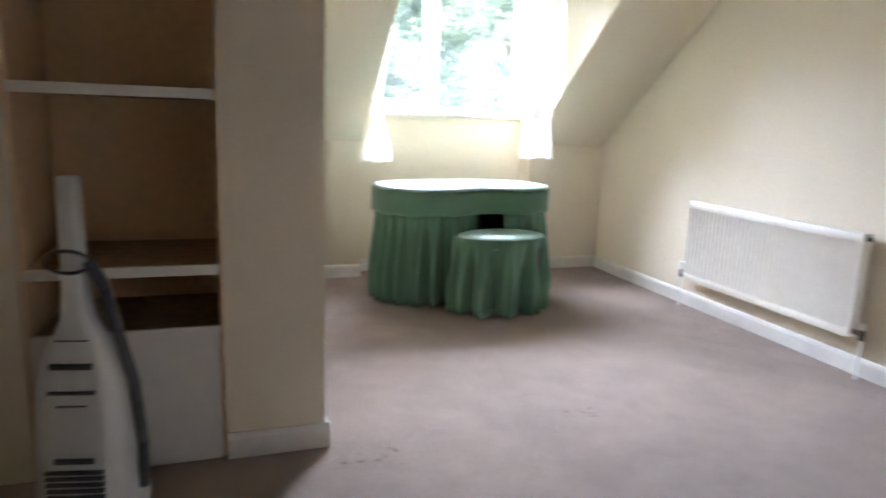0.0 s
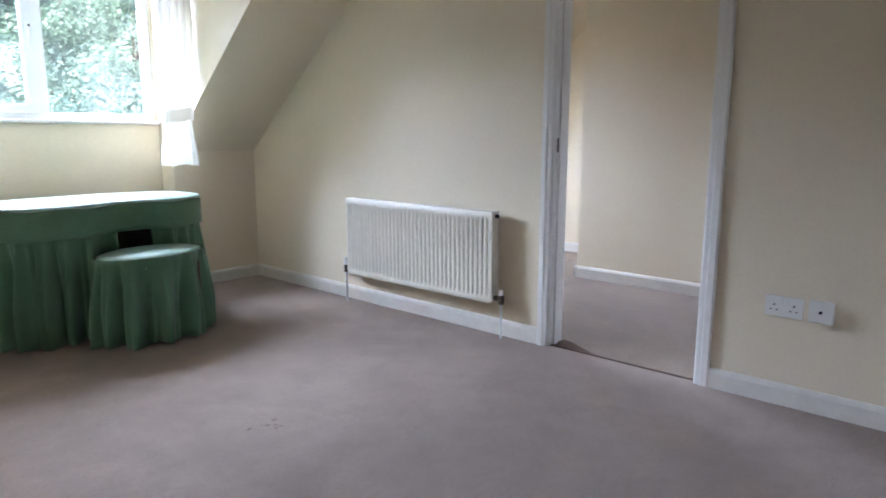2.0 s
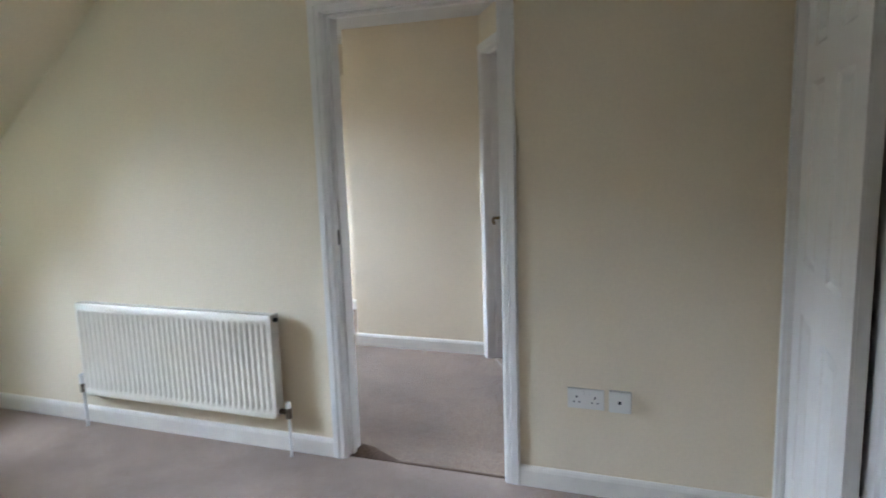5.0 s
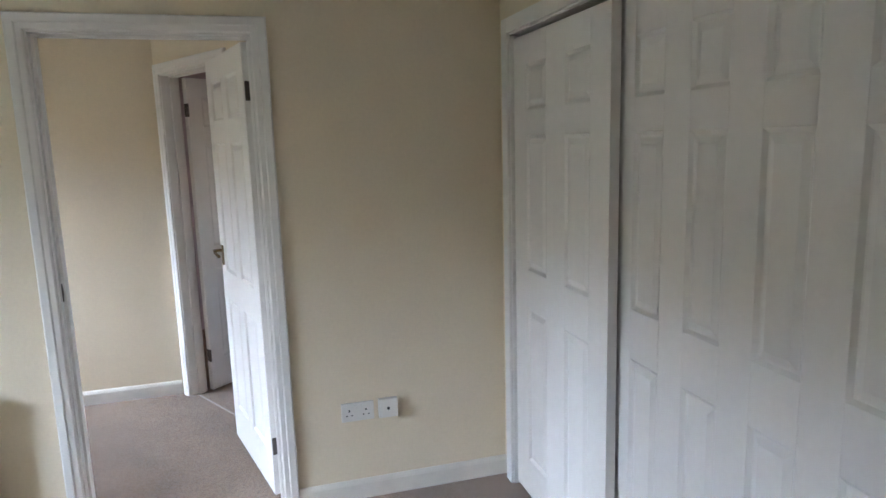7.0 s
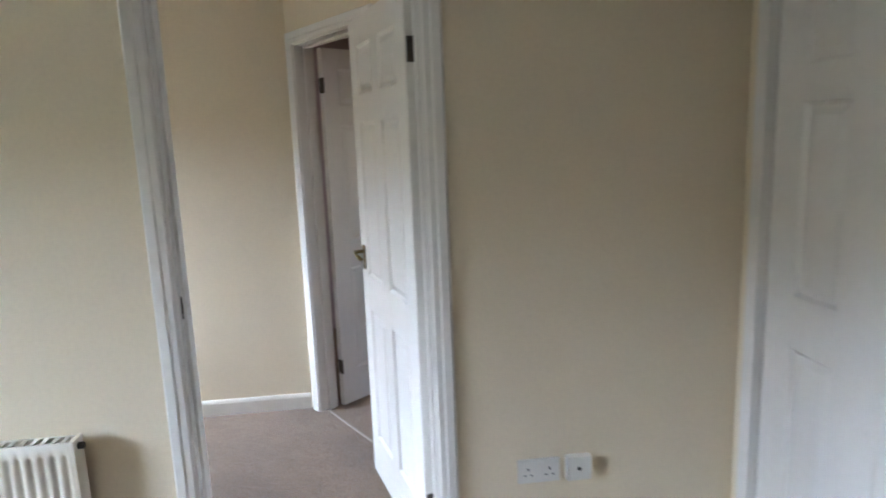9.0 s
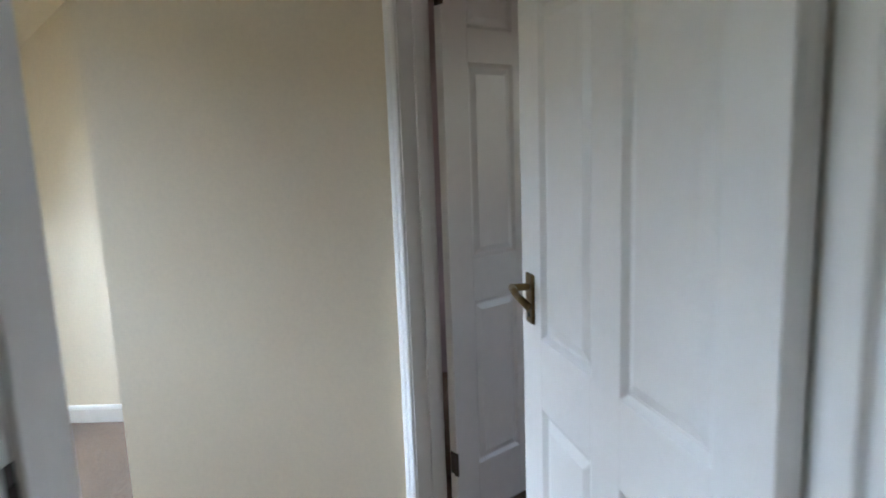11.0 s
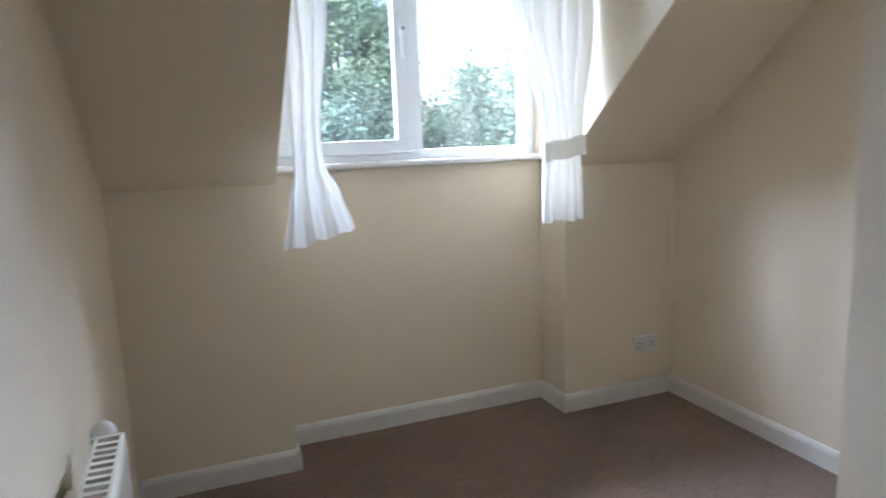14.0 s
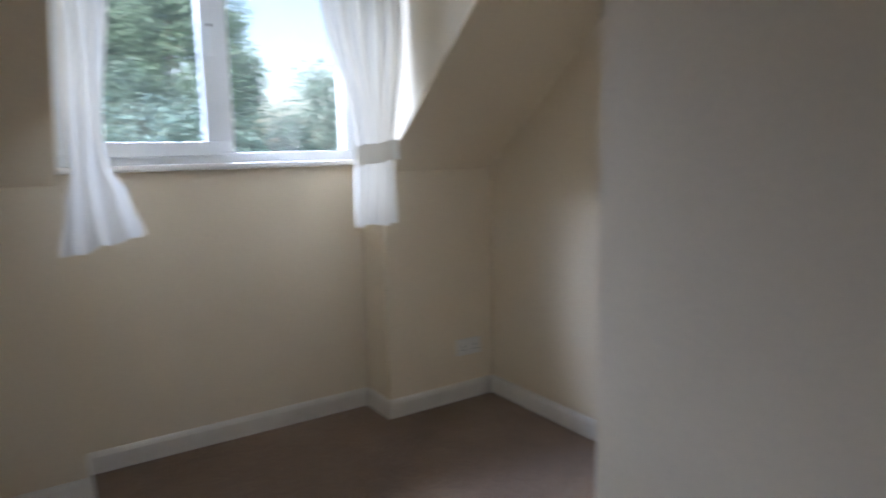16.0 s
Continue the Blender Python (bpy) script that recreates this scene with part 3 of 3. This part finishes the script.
YC2, YC1 = 2.2, 2.35
curtain("curtain", [(2.19, 0.75, 1.02), (1.82, 0.755, 0.9), (1.3, 0.755, 0.865), (1.25, 0.75, 0.87), (1.12, 0.722, 0.915), (0.965, 0.7, 0.955)], YC2, 3, 3, "white curtain drawn aside, flaring below its tie", lift=0.055)
curtain("curtain", [(2.19, 1.5, 2.0), (1.85, 1.655, 2.0), (1.3, 1.76, 1.945), (1.24, 1.76, 1.94), (0.975, 1.745, 1.935)], YC2, 5, 5, "white curtain gathered by a cloth tieback", (1.27, 1.765, 1.94))
rail(R2A + 0.005, R2B - 0.005, YC2, 2.19)
curtain("curtain", [(2.19, -1.965, -1.7), (1.75, -1.965, -1.866), (1.24, -1.99, -1.915), (1.18, -1.995, -1.915), (0.87, -2.065, -1.86)], YC1, 4, 8, "white curtain tied aside at the bedroom window")
curtain("curtain", [(2.19, -0.95, -0.665), (1.88, -0.885, -0.665), (1.25, -0.875, -0.69), (1.2, -0.88, -0.69), (0.91, -0.92, -0.67)], YC1, 5, 9, "white curtain tied aside, bright with daylight", (1.23, -0.87, -0.695))
rail(R1A + 0.005, R1B - 0.005, YC1, 2.19)


# ---- radiators ----
def radiator(name, length, height, side, label):
    """Ribbed steel panel radiator; local x along it, y out of the wall from 0, z from the floor."""
    ob = new(name)
    z0 = 0.195
    z1 = z0 + height
    bm = bmesh.new()
    n = int(length / 0.0335)
    prof = []
    for i in range(n * 6 + 1):
        u = i / 6
        x = 0.012 + (length - 0.024) * i / (n * 6)
        prof.append((x, 0.098 - 0.012 * (0.5 - 0.5 * math.cos(u * 6.2832)) ** 2))
    lo, hi = z0 + 0.035, z1 - 0.035
    levels = [(z0, 0.094, 0), (z0 + 0.02, 0.098, 0), (lo, 0.098, 0), (lo + 0.012, 0, 1), (hi - 0.012, 0, 1), (hi, 0.098, 0), (z1 - 0.006, 0.098, 0), (z1, 0.094, 0)]
    rings(bm, [[Vector((x, y if k else flat, z)) for x, y in prof] for z, flat, k in levels], close=False)
    part("front_panel", bm, RADIATOR, ob, "cream ribbed front panel", True)
    boxes("back_panel", RADIATOR, ((0.012, 0.035, z0), (length - 0.012, 0.042, z1 - 0.01)), parent=ob)
    for x in (0.0, length - 0.012):
        boxes("side_panel", RADIATOR, ((x, 0.032, z0 + 0.01), (x + 0.012, 0.096, z1)), parent=ob, bevel=0.003)
    bm = bmesh.new()
    box(bm, (0.012, 0.04, z1 - 0.012), (length - 0.012, 0.046, z1 - 0.001))
    box(bm, (0.012, 0.088, z1 - 0.012), (length - 0.012, 0.094, z1 - 0.001))
    k = 0.03
    while k < length - 0.02:
        box(bm, (k, 0.045, z1 - 0.01), (k + 0.012, 0.089, z1 - 0.003))
        k += 0.03
    part("top_grille", bm, RADIATOR, ob, "slotted top grille")
    for x in (0.12, length - 0.15):
        boxes("wall_bracket", RADIATOR, ((x, 0.0, z0 + 0.05), (x + 0.03, 0.036, z1 - 0.05)), parent=ob)
    for x, s, cap in ((0.0, -1, 1), (length, 1, 0)):
        bm = bmesh.new()
        tube(bm, (x, 0.065, z0 + 0.03), (x + s * 0.05, 0.065, z0 + 0.03), 0.013)
        tube(bm, (x + s * 0.045, 0.065, z0 + 0.0), (x + s * 0.045, 0.065, z0 + 0.05), 0.016)
        valve = part("valve", bm, COPPER, ob, "dark brass valve")
        bm = bmesh.new()
        tube(bm, (x + s * 0.045, 0.065, 0.0), (x + s * 0.045, 0.065, z0 + 0.0), 0.0075)
        part("pipe", bm, PIPE, ob, "white painted pipe to the floor")
        bm = bmesh.new()
        tube(bm, (x + s * 0.045, 0.065, z0 + 0.05), (x + s * 0.045, 0.065, z0 + (0.1 if cap == side else 0.08)), 0.018 if cap == side else 0.013, 16, 0.016 if cap == side else 0.011)
        part("valve_cap", bm, PIPE, ob, "white valve cap")
    bm = bmesh.new()
    tube(bm, (length, 0.065, z1 - 0.025), (length + 0.016, 0.065, z1 - 0.025), 0.011, 10)
    part("bleed_valve", bm, SLOT, ob, "dark bleed valve")
    return tagged(ob, label, "radiator")


r1 = radiator("radiator", 1.21, 0.505, 1, "cream ribbed panel radiator on the bedroom wall")
r1.matrix_world = Matrix(((0, -1, 0, 0), (-1, 0, 0, 1.525), (0, 0, 1, 0), (0, 0, 0, 1)))
r2 = radiator("radiator", 0.9, 0.545, 0, "cream panel radiator with a rounded valve head")
r2.matrix_world = Matrix(((0, 1, 0, T + 0.014), (-1, 0, 0, 1.345), (0, 0, 1, 0), (0, 0, 0, 1)))
bm = bmesh.new()
bmesh.ops.create_uvsphere(bm, u_segments=16, v_segments=10, radius=0.028, matrix=Matrix.Translation((-0.055, 0.05, 0.715)) @ Matrix.Diagonal((1, 1, 1.25, 1)))
tube(bm, (-0.055, 0.05, 0.2), (-0.055, 0.05, 0.69), 0.0075)
part("thermostat_head", bm, PIPE, r2, "rounded cream thermostat head", True)


# ---- sockets ----
def socket(name, w, kind, m, label):
    ob = new(name)
    deep = 0.009 if kind == "double" else 0.026
    bm = bmesh.new()
    box(bm, (0, 0, 0), (w, deep, 0.086), 0.003)
    part("faceplate", bm, PLATE, ob)
    for cx in (0.036, 0.11) if kind == "double" else (w / 2,):
        bm = bmesh.new()
        if kind == "double":
            box(bm, (cx - 0.003, 0.0085, 0.045), (cx + 0.003, 0.0096, 0.055))
            box(bm, (cx - 0.015, 0.0085, 0.026), (cx - 0.008, 0.0096, 0.031))
            box(bm, (cx + 0.008, 0.0085, 0.026), (cx + 0.015, 0.0096, 0.031))
        else:
            tube(bm, (cx, deep - 0.0005, 0.043), (cx, deep + 0.002, 0.043), 0.007, 12)
        part("outlet", bm, SLOT, ob, "dark outlet holes")
    if kind == "double":
        for cx in (0.062, 0.084):
            bm = bmesh.new()
            box(bm, (cx - 0.006, 0.0085, 0.058), (cx + 0.006, 0.013, 0.076), 0.002)
            part("rocker_switch", bm, PLATE, ob, "white rocker switch")
    ob.matrix_world = m
    return tagged(ob, label, "socket")


MW = Matrix(((0, -1, 0, 0), (-1, 0, 0, 0), (0, 0, 1, 0), (0, 0, 0, 1)))
socket("double_socket", 0.146, "double", Matrix.Translation((0, -1.042, 0.372)) @ MW, "white double power socket on the cream wall")
socket("aerial_socket", 0.086, "aerial", Matrix.Translation((0, -1.208, 0.376)) @ MW, "white single aerial outlet beside the double socket")
socket("double_socket", 0.146, "double", Matrix.Translation((2.545, KNEE2, 0.232)) @ Matrix.Rotation(math.pi, 4, "Z"), "white double socket low on the knee wall")


# ---- dressing table and stool ----
def kidney(q, rx, ry, dent):
    x = rx * math.copysign(abs(math.cos(q)) ** 0.8, math.cos(q))
    y = ry * math.copysign(abs(math.sin(q)) ** 0.75, math.sin(q))
    if y < 0:
        y += dent * math.exp(-(x / (rx * 0.32)) ** 2)
    return x, y


def skirt_cloth(outline, z0, z1, folds, depth, flare, seed):
    """Gathered cloth hanging from an outline, folds growing towards the hem."""
    rnd = random.Random(seed)
    ph = [rnd.uniform(0, 6.28) for _ in range(3)]
    loops = []
    m = len(outline)
    for k in range(11):
        t = k / 10
        loop = []
        for i, (x, y) in enumerate(outline):
            s = i / (m - 1)
            r = math.hypot(x, y) or 1
            w = math.sin(s * folds * 6.283 + ph[0] + 0.8 * math.sin(s * 17 + ph[1]))
            w = math.copysign(abs(w) ** 0.8, w) + 0.45 * math.sin(s * folds * 13.7 + ph[2] + t * 1.5)
            g = depth * (0.04 + 0.96 * min(1, t * 1.6)) * w + flare * t
            loop.append(Vector((x * (1 + g / r), y * (1 + g / r), z1 + (z0 - z1) * t + 0.006 * math.sin(s * 40 + ph[1]) * t)))
        loops.append(loop)
    return loops


def dressing_table():
    ob = new("dressing_table")
    rx, ry, dent = 0.6, 0.35, 0.09
    pts = [kidney(i * 6.2832 / 96, rx, ry, dent) for i in range(96)]
    bm = bmesh.new()
    rings(bm, [[Vector((x * k, y * k, z)) for x, y in pts] for k, z in ((1.0, 0.715), (1.004, 0.722), (1.004, 0.736), (0.99, 0.742))])
    part("tabletop", bm, GREENTOP, ob, "green quilted table top, paled by a painted-in highlight", True)
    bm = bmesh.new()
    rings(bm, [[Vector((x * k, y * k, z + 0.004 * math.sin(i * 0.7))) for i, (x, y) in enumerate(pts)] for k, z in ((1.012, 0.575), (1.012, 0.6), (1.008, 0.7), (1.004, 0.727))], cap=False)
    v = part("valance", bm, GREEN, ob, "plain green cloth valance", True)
    v.modifiers.new("thickness", "SOLIDIFY").thickness = 0.004
    gap = [i for i, (x, y) in enumerate(pts) if y < 0 and -0.02 < x < 0.2]
    i0, i1 = min(gap), max(gap)
    spans = [pts[i1:] + pts[:1] + pts[1:i0 + 1]]
    outline = []
    for a, b in zip(spans[0], spans[0][1:]):
        for k in range(5):
            outline.append((a[0] + (b[0] - a[0]) * k / 5, a[1] + (b[1] - a[1]) * k / 5))
    bm = bmesh.new()
    rings(bm, skirt_cloth([(x * 0.965, y * 0.965) for x, y in outline], 0.015, 0.6, 26, 0.05, -0.015, 4), close=False)
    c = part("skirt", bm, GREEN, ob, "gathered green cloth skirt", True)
    c.modifiers.new("thickness", "SOLIDIFY").thickness = 0.003
    bm = bmesh.new()
    for x in (-0.46, -0.1, 0.27, 0.46):
        box(bm, (x, -0.16, 0), (x + 0.03, 0.26, 0.715))
    box(bm, (-0.1, 0.2, 0.05), (0.3, 0.22, 0.7))
    box(bm, (-0.1, -0.18, 0.6), (0.3, 0.2, 0.7))
    part("inner_frame", bm, DARKWOOD, ob, "dark wooden inner frame")
    return tagged(ob, "kidney shaped dressing table draped in green cloth", "dressing table")


dt = dressing_table()
dt.matrix_world = Matrix.Translation((-1.41, 2.17, 0)) @ Matrix.Rotation(radians(5), 4, "Z")


def stool():
    ob = new("dressing_stool")
    pts = [(0.3 * math.cos(i * 6.2832 / 72), 0.2 * math.sin(i * 6.2832 / 72)) for i in range(72)]
    bm = bmesh.new()
    rings(bm, [[Vector((x * k, y * k, z)) for x, y in pts] for k, z in ((0.92, 0.4), (0.94, 0.42), (0.94, 0.46), (0.93, 0.474), (0.8, 0.484), (0.3, 0.488))])
    part("seat", bm, GREENTOP, ob, "padded green seat, paled by a painted-in highlight", True)
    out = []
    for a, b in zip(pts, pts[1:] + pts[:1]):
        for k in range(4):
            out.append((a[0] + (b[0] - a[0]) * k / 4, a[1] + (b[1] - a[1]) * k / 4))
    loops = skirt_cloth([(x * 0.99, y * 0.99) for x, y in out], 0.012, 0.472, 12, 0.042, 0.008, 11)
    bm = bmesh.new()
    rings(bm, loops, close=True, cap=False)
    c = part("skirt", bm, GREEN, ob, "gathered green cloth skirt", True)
    c.modifiers.new("thickness", "SOLIDIFY").thickness = 0.003
    for sx in (-1, 1):
        for sy in (-1, 1):
            bm = bmesh.new()
            tube(bm, (sx * 0.2, sy * 0.12, 0), (sx * 0.2, sy * 0.12, 0.41), 0.018)
            part("leg", bm, DARKWOOD, ob)
    return tagged(ob, "oval stool with a gathered green cloth skirt", "stool")


st = stool()
st.matrix_world = Matrix.Translation((-1.3, 1.74, 0)) @ Matrix.Rotation(radians(4), 4, "Z")

# ---- built-in cupboard and vacuum cleaner ----
AL, AR = -3.5, -2.93
structure(boxes("wall_cupboard", WALL, ((AR, PIER, 0), (SIDE, PIER + 0.55, 2.5)), ((WEST, PIER, 0), (AL, PIER + 0.55, 2.5))), "cream piers at the sides of the open cupboard", "wall")
structure(boxes("wall_cupboard_back", BUFF, ((AL, PIER + 0.5, 0), (AR, PIER + 0.55, 2.5)), ((AL, PIER + 0.02, 0), (AL + 0.012, PIER + 0.5, 2.3)), ((AR - 0.012, PIER + 0.02, 0), (AR, PIER + 0.5, 2.3))), "buff painted inside of the open cupboard", "wall")
skirting("baseboard_pier", SIDE + 0.016, PIER, AR, PIER)
for z in (1.195, 0.645):
    ob = boxes("shelf", SHELFWOOD, ((AL + 0.012, PIER + 0.02, z), (AR - 0.012, PIER + 0.5, z + 0.025)))
    tagged(ob, "brown wooden cupboard shelf with a white front edge", "shelf", group="shelves in the open cupboard")
    boxes("shelf_edge", SKIRT, ((AL + 0.012, PIER + 0.002, z - 0.002), (AR - 0.012, PIER + 0.02, z + 0.03)), parent=ob, label="white painted front edge")
cup = boxes("boxed_base", SHELFWOOD, ((AL + 0.012, PIER + 0.02, 0), (AR - 0.012, PIER + 0.5, 0.45)))
tagged(cup, "low boxed base with a white front below the shelves", "cupboard base")
boxes("front_board", SKIRT, ((AL + 0.012, PIER + 0.002, 0), (AR - 0.012, PIER + 0.02, 0.47)), parent=cup, bevel=0.003, label="off white front board")


def vacuum():
    ob = new("vacuum_cleaner")
    bm = bmesh.new()
    prof = [(0.165, 0.06, 0.11), (0.17, 0.1, 0.11), (0.16, 0.28, 0.1), (0.142, 0.4, 0.09), (0.118, 0.49, 0.078), (0.078, 0.56, 0.058), (0.052, 0.6, 0.046), (0.042, 0.68, 0.04), (0.037, 0.8, 0.035), (0.034, 0.98, 0.03)]
    loops = []
    for hw, z, hd in prof:
        loops.append([Vector((hw * math.copysign(abs(math.cos(q)) ** 0.55, math.cos(q)), hd * math.copysign(abs(math.sin(q)) ** 0.55, math.sin(q)), z)) for q in [i * 6.2832 / 32 for i in range(32)]])
    rings(bm, loops)
    part("body", bm, VACWHITE, ob, "off white tapering body", True)
    bm = bmesh.new()
    box(bm, (-0.18, -0.22, 0.0), (0.18, 0.12, 0.075), 0.02)
    part("floor_head", bm, VACWHITE, ob, "wide floor head")
    bm = bmesh.new()
    for i in range(6):
        box(bm, (-0.1, -0.118, 0.1 + i * 0.018), (0.1, -0.105, 0.108 + i * 0.018))
    part("vent_grille", bm, VACGREY, ob, "dark vent slots")
    for z, w, y, tall in ((0.548, 0.055, -0.062, 0.004), (0.475, 0.072, -0.081, 0.017), (0.408, 0.08, -0.09, 0.01), (0.375, 0.05, -0.093, 0.004), (0.215, 0.07, -0.105, 0.016), (0.185, 0.075, -0.107, 0.005)):
        bm = bmesh.new()
        box(bm, (-w, y - 0.003, z), (w, y + 0.02, z + tall), min(0.003, tall * 0.3))
        part("slot", bm, VACGREY, ob, "dark slot in the front cover")
    bm = bmesh.new()
    path = [Vector((0.06, -0.02, 0.76)), Vector((0.1, 0.0, 0.68)), Vector((0.125, 0.02, 0.56)), Vector((0.17, 0.03, 0.4)), Vector((0.19, 0.03, 0.22)), Vector((0.18, 0.04, 0.08))]
    for a, b in zip(path, path[1:]):
        tube(bm, a, b, 0.02, 10)
    part("hose", bm, VACGREY, ob, "dark grey hose", True)
    bm = bmesh.new()
    turns = []
    for i in range(20):
        q = i / 20 * 6.2832
        turns.append([bm.verts.new(((0.075 + 0.005 * math.cos(p)) * math.cos(q), -0.045 + 0.005 * math.sin(p), 0.76 + (0.03 + 0.005 * math.cos(p)) * math.sin(q))) for p in [k * 1.0472 for k in range(6)]])
    for a, b in zip(turns, turns[1:] + turns[:1]):
        for k in range(6):
            bm.faces.new((a[k], a[(k + 1) % 6], b[(k + 1) % 6], b[k]))
    part("cord_loop", bm, VACGREY, ob, "dark coiled cord")
    return tagged(ob, "off white upright vacuum cleaner standing by the cupboard", "vacuum cleaner")


vac = vacuum()
vac.matrix_world = Matrix.Translation((-3.3, 0.02, 0)) @ Matrix.Rotation(radians(-12), 4, "Z") @ Matrix.Diagonal((0.74, 0.85, 1, 1))

# ---- outside ----
bm = bmesh.new()
box(bm, (-400, 3.3, -2.9), (400, 600, -2.7))
structure(part("ground", bm, EARTH), "grass of the garden far below", "ground")


def leaves(count, centre, size, leaf, seed, clumps):
    """Many small leaves scattered over clumps that fill an uneven crown."""
    rs = np.random.RandomState(seed)
    p = rs.normal(size=(clumps, 3))
    p *= (rs.uniform(0.3, 1.0, (clumps, 1)) ** 0.5) / np.linalg.norm(p, axis=1, keepdims=True)
    hubs = p * size + centre
    radii = rs.uniform(0.14, 0.34, clumps) * min(size)
    k = rs.randint(0, clumps, count)
    d = rs.normal(size=(count, 3))
    d /= np.linalg.norm(d, axis=1, keepdims=True)
    q = hubs[k] + d * (radii[k] * rs.uniform(0.45, 1.2, count))[:, None]
    a = rs.normal(size=(count, 3))
    b = np.cross(a, d + 0.4 * rs.normal(size=(count, 3)))
    a /= np.linalg.norm(a, axis=1, keepdims=True)
    b /= np.linalg.norm(b, axis=1, keepdims=True)
    s = (leaf * rs.uniform(0.6, 1.3, count))[:, None]
    corners = np.stack([q - a * s, q + b * s * 0.45, q + a * s, q - b * s * 0.45], 1).reshape(-1, 3)
    me = bpy.data.meshes.new("leaves")
    me.from_pydata(corners.tolist(), [], np.arange(count * 4).reshape(-1, 4).tolist())
    return me


def tree(name, x, y, z_top, size, count, mat, seed, label, leaf=0.09, clumps=90):
    rnd = random.Random(seed)
    ob = new(name)
    base = -2.7
    cz = z_top - size[2]
    bm = bmesh.new()
    tube(bm, (0, 0, 0), (0.1, 0, cz - base), 0.16, 10, 0.07)
    for k in range(7):
        q = k * 0.9 + rnd.random()
        z = (cz - base) * rnd.uniform(0.5, 0.95)
        tube(bm, (0.05, 0, z), (0.05 + 0.7 * size[0] * math.cos(q), 0.7 * size[1] * math.sin(q), cz - base + size[2] * rnd.uniform(-0.3, 0.7)), 0.05, 6, 0.015)
    part("trunk", bm, BARK, ob, "brown trunk with limbs")
    me = leaves(count, np.array([0.0, 0.0, cz - base]), np.array(size), leaf, seed, clumps)
    me.materials.append(mat)
    crown = new("crown", me)
    crown.parent = ob
    ob.matrix_world = Matrix.Translation((x, y, base))
    return tagged(ob, label, "tree")


rnd = random.Random(7)
for i in range(11):
    x = -9.0 + i * 1.9 + rnd.uniform(-0.4, 0.4)
    tree("hedge_bush", x, 11.0 + rnd.uniform(-0.8, 0.8), 2.5 + (0.45 if x > 4.5 else 0.0) + rnd.uniform(-0.4, 0.3), (1.9, 1.5, 2.7), 34000, LEAF, 20 + i, "dense green hedgerow bush in the garden", 0.048, 170)
tree("garden_tree", 3.1, 12.3, 5.8, (1.4, 1.6, 3.6), 90000, LEAF2, 3, "tall leafy green tree in the garden", 0.05, 150)
tree("garden_tree", 1.1, 12.8, 5.2, (1.6, 1.6, 3.2), 75000, LEAF2, 4, "tall leafy green tree in the garden", 0.05, 130)
tree("garden_tree", -1.6, 12.6, 4.4, (1.7, 1.6, 3.0), 30000, LEAF2, 5, "tall leafy green tree in the garden", 0.05, 100)

# small dents and stains left in the bedroom carpet
rnd = random.Random(12)
for k, (cx, cy, n) in enumerate(((-1.54, 0.26, 8), (-2.46, 0.16, 10))):
    for i in range(n):
        x, y = cx + rnd.uniform(-0.1, 0.1), cy + rnd.uniform(-0.05, 0.05)
        r = rnd.uniform(0.005, 0.012)
        bm = bmesh.new()
        prism(bm, [(x + r * rnd.uniform(0.6, 1.3) * math.cos(q), y + r * rnd.uniform(0.6, 1.2) * math.sin(q)) for q in [j * 0.698 for j in range(9)]], "z", 0.0, 0.0015)
        tagged(part("carpet_mark", bm, MARK), "small dark dent in the bedroom carpet", "carpet mark", group="dents in the bedroom carpet")
